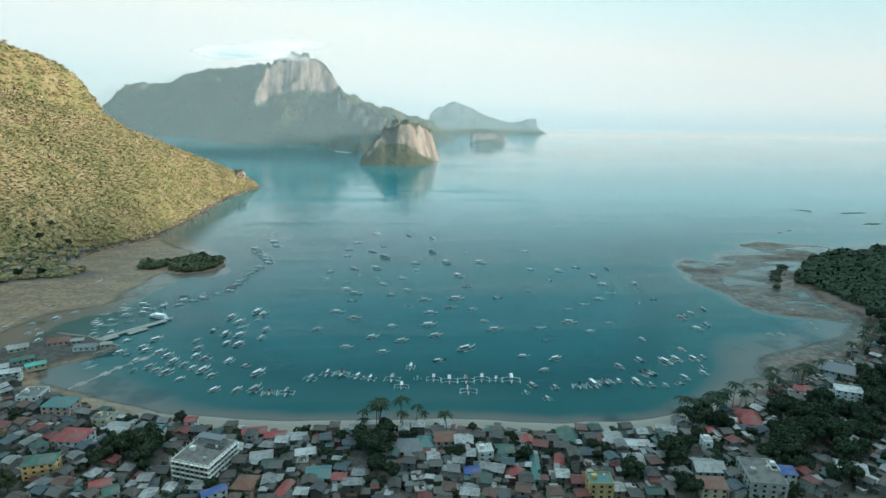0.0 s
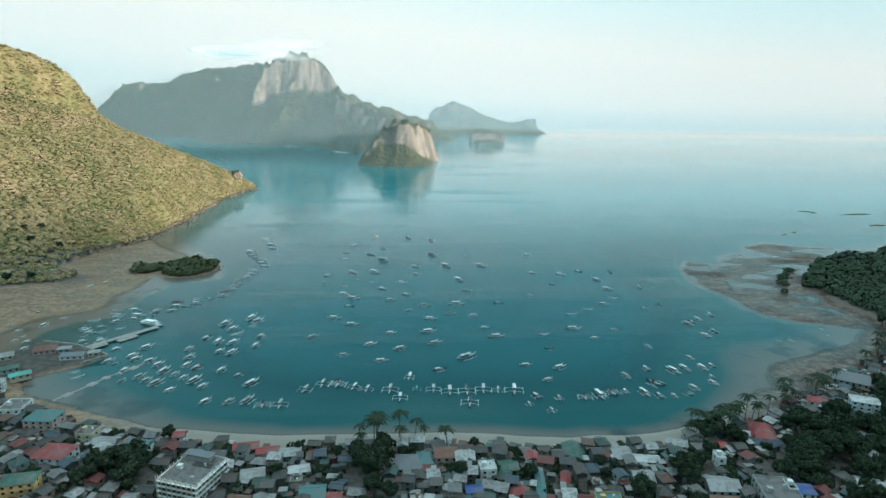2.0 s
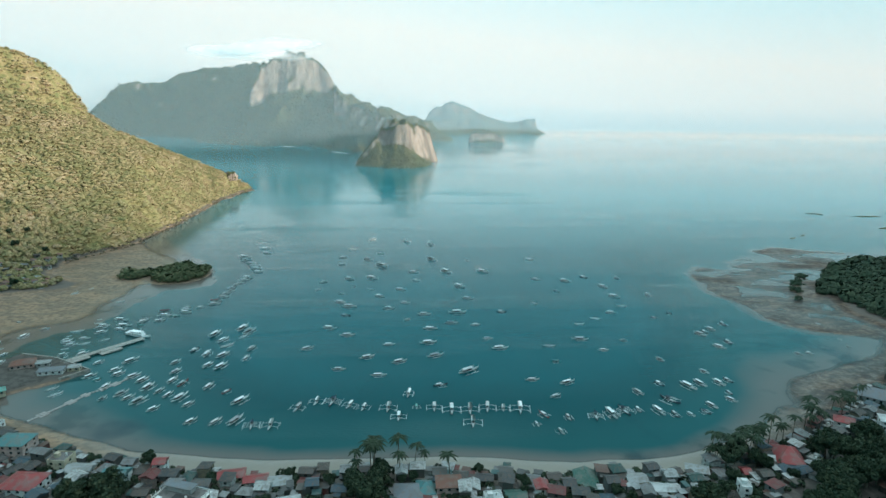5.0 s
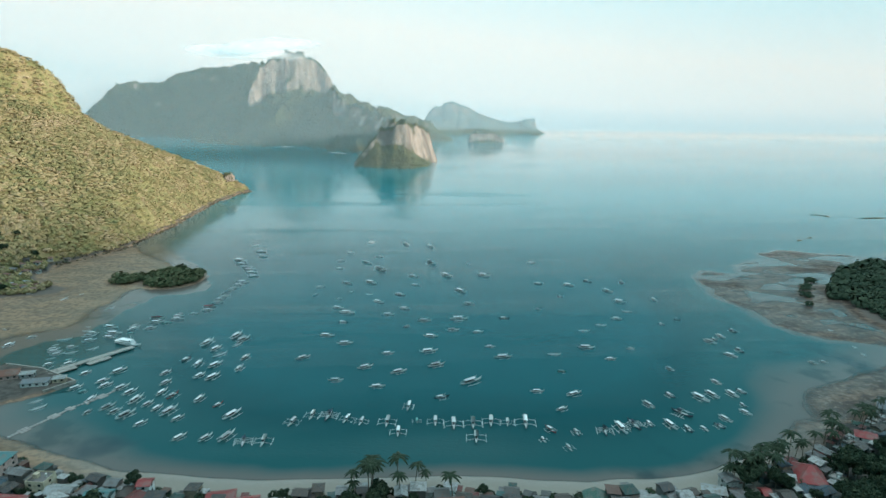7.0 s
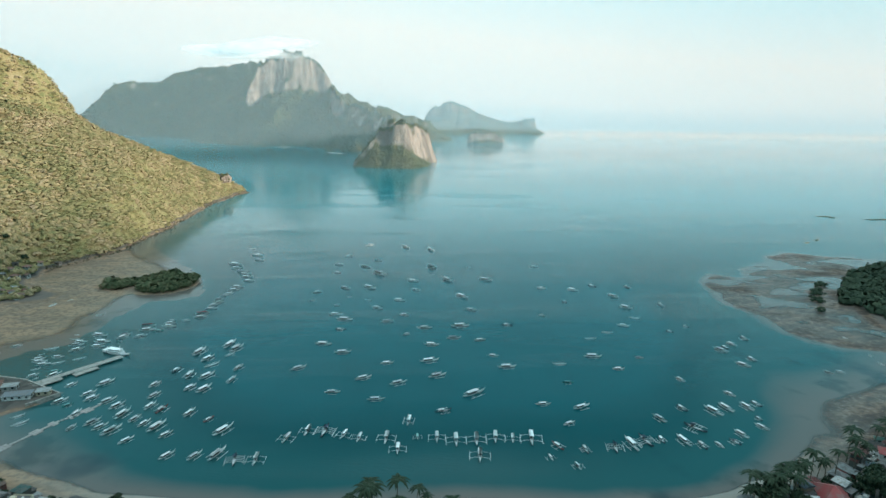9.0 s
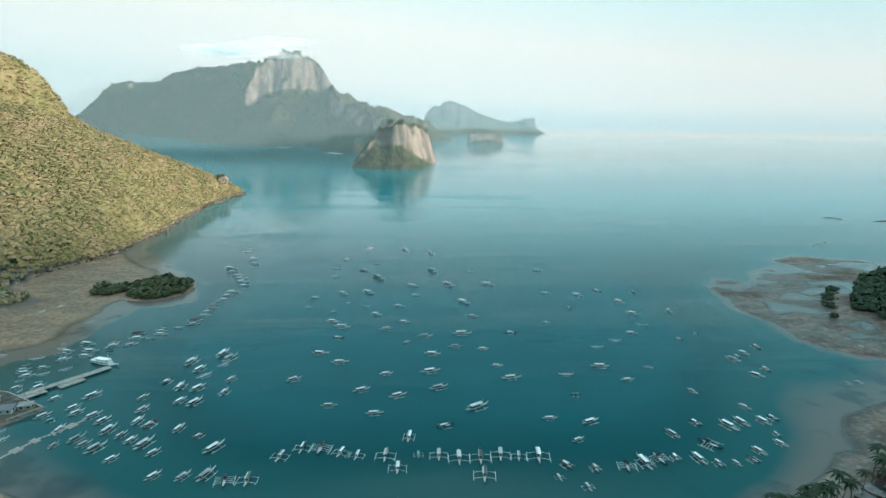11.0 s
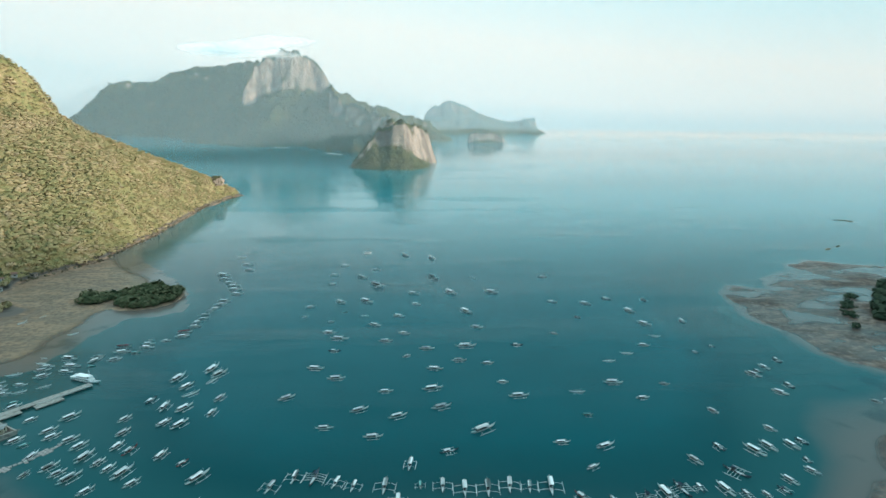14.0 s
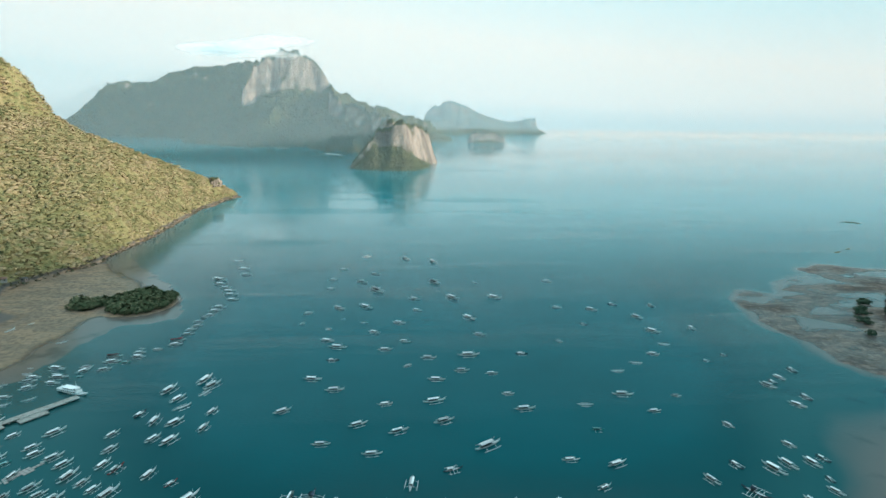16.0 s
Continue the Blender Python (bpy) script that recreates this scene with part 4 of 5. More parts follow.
def rounded(ob, spots):
    """Shade leafy sprays as the round crowns that they form."""
    me = ob.data
    co = np.empty(len(me.vertices) * 3, np.float32)
    me.vertices.foreach_get("co", co)
    co = co.reshape(-1, 3)
    each = len(co) // len(spots)
    mid = np.repeat(np.asarray(spots)[:, :3], each, axis=0) - np.array([0, 0, 4.5])
    d = co - mid
    d /= np.linalg.norm(d, axis=1)[:, None]
    d += np.array([0.25, -0.12, 0.7])
    d /= np.linalg.norm(d, axis=1)[:, None]
    me.polygons.foreach_set("use_smooth", np.ones(len(me.polygons), dtype=bool))
    me.normals_split_custom_set_from_vertices(d.astype(np.float32))


TUFTS = tuft_kinds(12, 24, 6)
SPRAYS = tuft_kinds(10, 64, 7, (0.25, 0.42))
FINE = clump_kinds(10, 1, 4)
woods("mountain_forest", PEAK_BUSHES, ISLAND_LEAVES, "bush and forest on the slopes of the mountain island", FINE, 31)
woods("islet_bushes", ISLET_BUSHES, ISLAND_LEAVES, "bushes on the ledges of the limestone islet", FINE, 32)


def scatter(n, x0, x1, y0, y1, keep, size, squash=0.9, seed=1):
    r = np.random.default_rng(seed)
    x, y = r.uniform(x0, x1, n), r.uniform(y0, y1, n)
    z = sampled(GZ, x, y)
    ok = keep(x, y, z)
    x, y, z = x[ok], y[ok], z[ok]
    w = r.uniform(size[0], size[1], len(x)) * np.where(r.random(len(x)) < 0.12, 1.4, 1.0)
    return np.stack([x, y, z + w * 0.45, w, w * squash], -1)


def before_crest(x, y):
    """The side of the headland's crest that faces the bay."""
    return x - np.interp(y, [p[1] for p in RIDGE[:0:-1]], [p[0] for p in RIDGE[:0:-1]]) > -45


headland = scatter(52000, -1150, -330, 640, 1560, lambda x, y, z: (z > 1.0) & (inland(x, y) > 1.5) & ((y > 840) | (x < -455)) & ((y < 1080) | before_crest(x, y)), (1.5, 3.9), 0.5, 11)
rounded(woods("headland_forest", headland, HILL_LEAVES, "dry green and golden forest covering the steep headland", TUFTS, 21), headland)
promontory = scatter(8000, 455, 1000, 545, 860, lambda x, y, z: ((inland(x, y) > 7) & (z > 1.5) & ((inland(x, y) > 22) | (y > 620))) | ((inland(x, y) > -5) & (y > 655) & (x < 640)), (3.0, 6.0), 1.0, 12)
rounded(woods("promontory_forest", promontory, DARK_LEAVES, "dark green woods on the low promontory", SPRAYS, 22), promontory)
islet = scatter(1700, -335, -218, 722, 820, lambda x, y, z: (z > 0.45) & (x > -318) & (fbm(x, y, 22, 3, 71) > -0.22), (2.4, 5.4), 0.9, 13)
woods("mangrove_islet", islet, SHRUB_LEAVES, "dark mangrove bushes on a small islet", SPRAYS, 23)


def shore_rocks(n, seed):
    """Boulders along the foot of the headland."""
    q = np.random.default_rng(seed)
    x, y = q.uniform(-440, -320, n), q.uniform(830, 1520, n)
    d = inland(x, y)
    ok = (d > -7) & (d < 5)
    x, y = x[ok], y[ok]
    r = q.uniform(0.7, 1.9, len(x)) ** 1.4
    return np.stack([x, y, np.maximum(sampled(GZ, x, y), -0.3) + r * 0.2, r, r * 0.7], -1)


woods("shore_rocks", shore_rocks(9000, 41), KARST, "brown boulders along the foot of the headland", FINE, 42)


# ---- trees of the town ----
def leaf_crown(bm, centre, r, n, rnd, size):
    for _ in range(n):
        d = Vector((rnd.gauss(0, 1), rnd.gauss(0, 1), rnd.gauss(0, 0.8))).normalized()
        p = Vector(centre) + d * r * rnd.uniform(0.55, 1.05)
        u = d.orthogonal().normalized()
        v = d.cross(u)
        a = rnd.uniform(0, 6.28)
        u, v = u * math.cos(a) + v * math.sin(a), v * math.cos(a) - u * math.sin(a)
        s = size * rnd.uniform(0.6, 1.3)
        q = d * s * 0.45
        bm.faces.new([bm.verts.new(p + w) for w in (-u * s - q, v * s * 0.7, u * s - q, -v * s * 0.7)])


def broad_tree(seed):
    rnd = random.Random(seed)
    ob = thing("broadleaf_tree", "dense dark green broadleaf tree between the houses", "tree", "town trees")
    H = rnd.uniform(5.0, 6.5)
    trunk = tube(bmesh.new(), [(0, 0, -0.6), (0.1, 0.1, H * 0.5), (0.3, 0, H)], [0.42, 0.32, 0.22], 7)
    crown = bmesh.new()
    for k in range(9):
        a, r = k * 2.4, rnd.uniform(1.2, 3.6)
        c = (r * math.cos(a), r * math.sin(a), H + rnd.uniform(-1.2, 2.6))
        rod(trunk, (0.2, 0, H * 0.7), c, 0.16, 5, 0.06)
        bmesh.ops.create_icosphere(crown, subdivisions=1, radius=1.2, matrix=Matrix.Translation(c))
        leaf_crown(crown, c, rnd.uniform(1.8, 2.7), 80, rnd, 0.7)
    part("trunk", trunk, BARK, ob)
    part("crown", crown, TOWN_LEAVES, ob)
    return ob


def palm_tree(seed):
    rnd = random.Random(seed)
    ob = thing("palm_tree", "tall coconut palm with drooping fronds near the beach", "palm", "beach palms")
    H, lean = rnd.uniform(10, 14), rnd.uniform(0.4, 1.4)
    part("trunk", tube(bmesh.new(), [(0, 0, -0.5), (lean * 0.3, 0, H * 0.4), (lean * 0.8, 0, H * 0.8), (lean, 0, H)], [0.26, 0.19, 0.15, 0.13], 7), BARK, ob)
    for k in range(11):
        bm = bmesh.new()
        a, tilt, n = k * 2.4, rnd.uniform(-0.1, 0.75), 7
        reach = rnd.uniform(3.6, 4.8)
        prev = None
        for i in range(n + 1):
            u = i / n
            r = reach * u
            z = H + reach * (tilt * u - (0.5 + tilt * 0.75) * u * u)
            w = 1.05 * (1 - u) ** 0.6 * min(1, u * 5 + 0.1) * (1.0 if i % 2 else 0.7)
            c = Vector((lean + r * math.cos(a), r * math.sin(a), z))
            s = Vector((-math.sin(a), math.cos(a), 0)) * w
            row = [bm.verts.new(c - s - Vector((0, 0, w * 0.45))), bm.verts.new(c), bm.verts.new(c + s - Vector((0, 0, w * 0.45)))]
            if prev:
                bm.faces.new((prev[0], row[0], row[1], prev[1]))
                bm.faces.new((prev[1], row[1], row[2], prev[2]))
            prev = row
        part("frond", bm, PALM_LEAVES, ob)
    return ob


# ---- houses ----
def windows(ob, w, d, floors, storey, gap=3.6, ends=True):
    for s in range(floors):
        z = s * storey + 1.0
        for side, span, face in ((-1, w, "y"), (1, w, "y"), (-1, d, "x"), (1, d, "x")):
            if face == "x" and not ends:
                continue
            n = max(1, int(span / gap) - (1 if face == "x" else 0))
            for i in range(n):
                u = -span / 2 + span * (i + 0.5) / n
                q = side * ((d if face == "y" else w) / 2)
                wide = 0.75
                if face == "y":
                    part("window", box(bmesh.new(), u - wide, q - 0.06, z, u + wide, q + 0.06, z + 1.3), GLASS_DARK, ob)
                else:
                    part("window", box(bmesh.new(), q - 0.06, u - wide, z, q + 0.06, u + wide, z + 1.3), GLASS_DARK, ob)


def roof_sheet(kind, w, d, over=0.6):
    """A roof on walls w by d whose eaves lie at z 0: sloping planes with thickness."""
    bm = bmesh.new()
    a, b, t = w / 2 + over, d / 2 + over, 0.16
    if kind == "lean":
        box(bm, -a, -b, 0, a, b, t)
        bmesh.ops.rotate(bm, cent=(0, 0, 0), matrix=Matrix.Rotation(0.09, 3, "X"), verts=bm.verts)
        bmesh.ops.translate(bm, vec=(0, 0, b * 0.09), verts=bm.verts)
        return bm
    h = d * (0.22 if kind == "gable" else 0.27)
    r = a if kind == "gable" else max(0.4, a - b)
    lo = [(-a, -b, 0), (a, -b, 0), (a, b, 0), (-a, b, 0), (-r, 0, h), (r, 0, h)]
    v = [bm.verts.new(p) for p in lo] + [bm.verts.new((p[0], p[1], p[2] + t)) for p in lo]
    for f in ((0, 1, 5, 4), (2, 3, 4, 5), (0, 4, 3), (1, 2, 5)):
        bm.faces.new([v[i + 6] for i in f])
    for i, j in ((0, 1), (1, 2), (2, 3), (3, 0)):
        bm.faces.new((v[i], v[j], v[j + 6], v[i + 6]))
    bm.faces.new((v[3], v[2], v[1], v[0]))
    if kind == "gable":
        rod(bm, (-a, 0, h + t), (a, 0, h + t), 0.14, 5)
    bmesh.ops.recalc_face_normals(bm, faces=bm.faces)
    return bm


def house(kind, w, d, floors, roof_mat=None, wall_mat=None, label="", storey=2.9, gap=3.6, name="house", group="town houses"):
    ob = thing(name, label, "house", group)
    h = floors * storey
    part("wall", box(bmesh.new(), -w / 2, -d / 2, -1.5, w / 2, d / 2, h), wall_mat or WALL, ob)
    if kind != "flat":
        part("roof", roof_sheet(kind, w, d), roof_mat or ROOF, ob).location.z = h + 0.01
    else:
        t = 0.22
        for q in ((-w / 2, -d / 2, w / 2, -d / 2 + t), (-w / 2, d / 2 - t, w / 2, d / 2), (-w / 2, -d / 2 + t, -w / 2 + t, d / 2 - t), (w / 2 - t, -d / 2 + t, w / 2, d / 2 - t)):
            part("parapet", box(bmesh.new(), q[0], q[1], h, q[2], q[3], h + 0.9), wall_mat or WALL, ob)
        part("roof", box(bmesh.new(), -w / 2 + t, -d / 2 + t, h, w / 2 - t, d / 2 - t, h + 0.12), roof_mat or CONCRETE, ob, "stained flat roof")
        part("water_tank", rod(bmesh.new(), (w * 0.2, d * 0.15, h + 0.12), (w * 0.2, d * 0.15, h + 1.7), 0.6, 10), FRAME_WHITE, ob, "pale water tank")
        part("stair_head", box(bmesh.new(), -w * 0.35, -d * 0.1, h + 0.12, -w * 0.35 + 2.6, -d * 0.1 + 2.4, h + 2.4), wall_mat or WALL, ob)
    windows(ob, w, d, floors, storey, gap, gap < 5)
    return ob


started = set()


def put(ob, m):
    """The first time the thing itself, then copies of it."""
    if ob.name in started:
        return copy_thing(ob, m)
    started.add(ob.name)
    ob.matrix_basis = m
    return ob


BX = [c[0] for c in COAST[11:30]][::-1]
BY = [c[1] for c in COAST[11:30]][::-1]


def beach_y(x):
    return float(np.interp(x, BX, BY))


def fixed(c, dirt=(0.16, 0.145, 0.13), rust=0.25):
    return picked([c], dirt, 0.25, rust, 1.4)


PAINTS = {
    "red": material("red_sheet_roof", fixed((0.259, 0.0324, 0.0324)), Roughness=0.5), "green": material("green_sheet_roof", fixed((0.0216, 0.0936, 0.072)), Roughness=0.5),
    "teal": material("teal_sheet_roof", fixed((0.0504, 0.173, 0.18)), Roughness=0.5), "blue": material("blue_sheet_roof", fixed((0.0216, 0.072, 0.259)), Roughness=0.5),
    "white": material("white_sheet_roof", fixed((0.475, 0.49, 0.49)), Roughness=0.5), "grey": material("bare_sheet_roof", fixed((0.288, 0.302, 0.302), rust=0.45), Roughness=0.45),
    "slate": material("slate_grey_roof", fixed((0.144, 0.166, 0.187)), Roughness=0.6), "rust": material("rusty_sheet_roof", fixed((0.173, 0.072, 0.0504), rust=0.6), Roughness=0.7),
    "conc": ROOF_SLAB, "aqua": material("aqua_sheet_roof", fixed((0.072, 0.396, 0.331), rust=0.0), Roughness=0.5),
}
def render_coat(c):
    return picked([c], tuple(x * 0.45 for x in c), 0.4)


COATS = {
    "white": material("white_render", render_coat((0.72, 0.72, 0.70)), Roughness=0.85), "cream": material("cream_render", render_coat((0.55, 0.47, 0.35)), Roughness=0.85),
    "yellow": material("yellow_render", render_coat((0.50, 0.36, 0.17)), Roughness=0.85), "pink": material("pink_render", render_coat((0.56, 0.40, 0.36)), Roughness=0.85),
    "grey": material("grey_render", render_coat((0.36, 0.36, 0.35)), Roughness=0.9),
}
SAID = {"red": "red", "green": "dark green", "teal": "teal", "blue": "bright blue", "white": "white", "grey": "bare metal", "slate": "slate-grey", "rust": "rusty brown", "conc": "concrete", "aqua": "bright aqua"}
SHAPE = {"gable": "gabled sheet", "hip": "hipped sheet", "lean": "low sloping sheet", "flat": "flat parapet"}
STOREYS = {1: "single-storey", 2: "two-storey", 3: "three-storey", 4: "four-storey"}
LANDMARKS_WEST = [
    (-107.7, 310.0, -20, 23, 26, 4, "flat", "conc", "white"),
    (-194.8, 310.5, 10, 16.1, 10.4, 3, "hip", "green", "yellow"),
    (-193.6, 340.7, -8, 18.2, 15.0, 2, "hip", "red", "white"),
    (-219.2, 377.6, -5, 17.7, 13.7, 3, "hip", "teal", "pink"),
    (-249.1, 399.1, 0, 14.2, 14.9, 2, "flat", "conc", "white"),
    (-128.7, 351.3, 0, 6.1, 6.6, 3, "gable", "red", "white"),
    (-89.9, 346.2, 8, 13.6, 8.4, 1, "gable", "red", "cream"),
    (-76.0, 340.9, 8, 12.3, 6.8, 1, "gable", "red", "white"),
    (-157.5, 295.6, 25, 9.9, 8.3, 1, "gable", "red", "cream"),
    (-149.6, 289.4, 25, 7.4, 8.9, 1, "gable", "green", "white"),
    (-95.2, 281.8, 30, 12.1, 4.2, 2, "lean", "blue", "white"),
    (-82.4, 292.6, 80, 12.4, 11.0, 1, "hip", "rust", "cream"),
    (-61.1, 285.9, 70, 13.7, 5.1, 1, "gable", "red", "cream"),
    (5.2, 324.1, 0, 14.7, 13.9, 1, "hip", "slate", "cream"),
    (14.2, 327.4, 0, 9.2, 11.7, 1, "hip", "teal", "cream"),
    (26.1, 327.0, 0, 12.9, 9.3, 2, "lean", "rust", "pink"),
    (47.7, 313.4, 4, 9.0, 8.6, 2, "flat", "white", "white"),
]
LANDMARKS_MIDDLE = [
    (59.9, 317.7, 2, 10.2, 9.7, 1, "gable", "green", "grey"),
    (74.2, 322.0, 88, 7.8, 6.6, 2, "gable", "red", "white"),
    (100.6, 329.8, 82, 16.9, 11.7, 1, "gable", "green", "grey"),
    (89.0, 303.7, 75, 11.3, 4.9, 1, "gable", "red", "white"),
    (74.0, 297.9, 82, 24.6, 4.2, 1, "gable", "teal", "grey"),
    (62.3, 292.4, 80, 7.9, 10.5, 1, "gable", "red", "white"),
    (38.4, 297.6, 5, 8.5, 6.4, 1, "gable", "blue", "white"),
    (-33.6, 294.9, 0, 7.1, 5.3, 1, "lean", "red", "white"),
    (-45.0, 299.3, 4, 12.7, 11.5, 1, "gable", "teal", "grey"),
    (224.4, 346.1, -20, 14.1, 20.1, 1, "hip", "red", "grey"),
    (209.5, 344.6, -18, 14.6, 4.4, 1, "lean", "white", "grey"),
    (282.5, 378.0, -35, 11.0, 9.0, 2, "hip", "red", "white"),
    (296.9, 396.8, -30, 12.9, 4.2, 1, "gable", "green", "grey"),
    (332.4, 411.7, -38, 22.7, 19.0, 2, "gable", "slate", "grey"),
    (309.8, 370.2, -25, 16.4, 8.4, 3, "lean", "white", "white"),
    (101.6, 273.0, -5, 12.5, 10, 4, "flat", "teal", "yellow"),
    (168.3, 290.4, -6, 15.8, 12.9, 2, "gable", "grey", "grey"),
]
LANDMARKS_EAST = [
    (162.8, 274.1, -8, 13.8, 9.5, 2, "lean", "rust", "cream"),
    (192.4, 279.1, -12, 18.3, 23.7, 3, "flat", "conc", "grey"),
    (209.5, 283.0, -10, 7.8, 7.5, 2, "lean", "blue", "white"),
    (201.2, 283.6, -10, 4.2, 8.8, 3, "flat", "white", "white"),
    (250.7, 289.0, -22, 14.4, 12.9, 1, "gable", "white", "grey"),
    (140.1, 320.1, -8, 13.5, 7.1, 1, "gable", "white", "cream"),
    (127.8, 329.4, 5, 10.6, 7.8, 1, "gable", "grey", "cream"),
    (131.2, 303.6, -6, 10.9, 11.2, 1, "gable", "grey", "grey"),
    (165.3, 335.9, -20, 11.7, 6.4, 1, "lean", "grey", "cream"),
    (191.1, 332.2, 0, 4.2, 6.7, 1, "gable", "red", "grey"),
    (181.2, 316.7, -10, 5.2, 8.0, 2, "flat", "white", "white"),
    (-55.3, 320.6, 10, 11.1, 6.8, 1, "gable", "white", "grey"),
    (-62.8, 337.3, 8, 11.7, 7.4, 1, "lean", "grey", "cream"),
    (-79.4, 317.8, 10, 12.1, 9.0, 1, "gable", "grey", "white"),
    (-149.3, 344.7, -5, 11.7, 11.0, 2, "gable", "teal", "white"),
    (-173.0, 355.4, -8, 13.5, 8.6, 1, "gable", "grey", "cream"),
    (-186.2, 362.7, -8, 10.0, 9.8, 2, "flat", "conc", "cream"),
]

rnd = random.Random(5)
taken = []


def free(x, y, r):
    return all((x - a) ** 2 + (y - b) ** 2 > (r + c) ** 2 for a, b, c in taken)


for x, y, turn, w, d, fl, kind, roof, coat in LANDMARKS_WEST + LANDMARKS_MIDDLE + LANDMARKS_EAST:
    ob = house(kind, w, d, fl, PAINTS[roof], COATS[coat], "%s %s house with a %s %s roof" % (STOREYS[fl], coat, SAID[roof], SHAPE[kind]), gap=3.7)
    ob.matrix_basis = pose(x, y, height(x, y), 0, 0, turn)
    if fl == 4 and coat == "white":      # balconies and slab edges on the hotels
        for s in range(1, 5):
            z = s * 2.9 - 0.15
            part("balcony", box(bmesh.new(), -w / 2 - 0.1, -d / 2 - 1.2, z, w / 2 + 1.2, -d / 2 - 0.07, z + 0.22), COATS["white"], ob)
            part("balcony", box(bmesh.new(), w / 2 + 0.07, -d / 2 - 0.07, z, w / 2 + 1.2, d / 2, z + 0.22), COATS["white"], ob)
        for s in range(4):      # dark panels that paint in the shade of open galleries behind the balconies
            z = s * 2.9 + 0.3
            part("gallery", box(bmesh.new(), w / 2 + 0.005, -d / 2 + 0.4, z, w / 2 + 0.08, d / 2 - 0.4, z + 2.1), SHADE, ob)
            part("gallery", box(bmesh.new(), -w / 2 + 0.6, -d / 2 - 0.08, z, w / 2 - 0.6, -d / 2 - 0.005, z + 2.1), SHADE, ob)
        for k in range(int(d / 3) + 1):
            q = -d / 2 + k * 3.0
            part("column", box(bmesh.new(), w / 2 + 0.85, q, -1.0, w / 2 + 1.15, q + 0.3, 14.2), COATS["white"], ob)
            part("roof_post", box(bmesh.new(), -w / 2 + 0.02, q + 0.3, 12.52, -w / 2 + 0.2, q + 0.6, 14.0), COATS["white"], ob)
        for k in range(int(w / 3) + 1):
            q = -w / 2 + k * 3.0
            part("column", box(bmesh.new(), q, -d / 2 - 1.15, -1.0, q + 0.35, -d / 2 - 0.85, 14.2), COATS["cream"], ob)
        # raised dark slab, its colour standing in for the shade inside a roof opening
        part("roof_well", box(bmesh.new(), -w * 0.12, d * 0.1, 11.74, w * 0.36, d * 0.24, 11.95), SHADE, ob, "dark slab painting in a shaded roof opening")
        part("penthouse", box(bmesh.new(), -w * 0.4, d * 0.28, 11.74, w * 0.2, d * 0.44, 14.6), COATS["grey"], ob)
        part("penthouse_roof", box(bmesh.new(), -w * 0.44, d * 0.25, 14.61, w * 0.24, d * 0.47, 14.85), PAINTS["slate"], ob)
        part("water_tank", rod(bmesh.new(), (w * 0.25, -d * 0.3, 11.74), (w * 0.25, -d * 0.3, 13.4), 0.9, 10), COATS["grey"], ob)
    r = max(w, d)
    n = max(1, round(r / max(4.0, min(w, d))))
    c, s = math.cos(radians(turn)), math.sin(radians(turn))
    ax = (c, s) if w >= d else (-s, c)
    for i in range(n):
        q = (i + 0.5) / n * r - r / 2
        taken.append((x + ax[0] * q, y + ax[1] * q, min(w, d) * 0.5 + 0.5))

def compound(seed):
    """A town house grown by add-ons: a main block, lower wings, awnings."""
    q = random.Random(seed)
    kind = q.choice(("gable", "gable", "gable", "hip", "lean", "flat"))
    w, d_, fl = q.uniform(6, 9), q.uniform(5, 7.5), q.choice((1, 1, 2, 2, 2, 3) if kind != "lean" else (1, 2))
    ob = house(kind, w, d_, fl, label="%s town house with %s roof and lean-to wings" % (STOREYS[fl], SHAPE[kind]), gap=5.5)
    for side in q.sample((0, 1, 2, 3), 2):
        a, b, h = q.uniform(3.0, 5.5), q.uniform(2.2, 4.0), q.uniform(2.2, max(2.4, fl * 2.9 - 1.2))
        cx, cy = ((w / 2 + b / 2, q.uniform(-1, 1)), (-w / 2 - b / 2, q.uniform(-1, 1)), (q.uniform(-1, 1), d_ / 2 + b / 2), (q.uniform(-1, 1), -d_ / 2 - b / 2))[side]
        sx_, sy_ = (b, a) if side < 2 else (a, b)
        part("wing", box(bmesh.new(), cx - sx_ / 2, cy - sy_ / 2, -1.5, cx + sx_ / 2, cy + sy_ / 2, h), WALL, ob)
        p = part("wing_roof", roof_sheet("lean", sx_, sy_, 0.4), ROOF, ob)
        p.location = (cx, cy, h + 0.02)
    return ob, w + 2.6, d_ + 2.6


TEMPLATES = [compound(40 + k) for k in range(22)]
TREES = [broad_tree(k) for k in range(3)]
PALMS = [palm_tree(k) for k in range(3)]


def grow(kind, x, y, s):
    put(kind, pose(x, y, height(x, y), 0, 0, rnd.uniform(0, 360)) @ Matrix.Diagonal((s, s, s, 1)))


TREE_SPOTS = [(-15, 333, 13), (-22, 316, 11), (-8, 300, 8), (-150, 326, 13), (-138, 318, 9), (-168, 318, 7), (248, 334, 10), (256, 345, 13), (262, 328, 14),
              (280, 350, 13), (245, 315, 13), (282, 322, 13), (300, 335, 12), (330, 300, 12), (292, 286, 11), (236, 276, 7), (320, 352, 9), (226, 318, 8), (-205, 296, 8), (330, 365, 13), (350, 390, 13), (188, 345, 6), (200, 338, 6), (66, 329, 2),
              (-58, 343, 2), (125, 285, 7), (148, 270, 8), (300, 300, 13), (390, 400, 16), (430, 440, 16), (215, 300, 6), (405, 445, 12), (445, 490, 13), (460, 525, 9),
              (167, 311, 8), (157, 299, 6), (212, 308, 11), (232, 316, 11), (227, 292, 9), (262, 300, 11), (180, 322, 5), (120, 312, 4)]
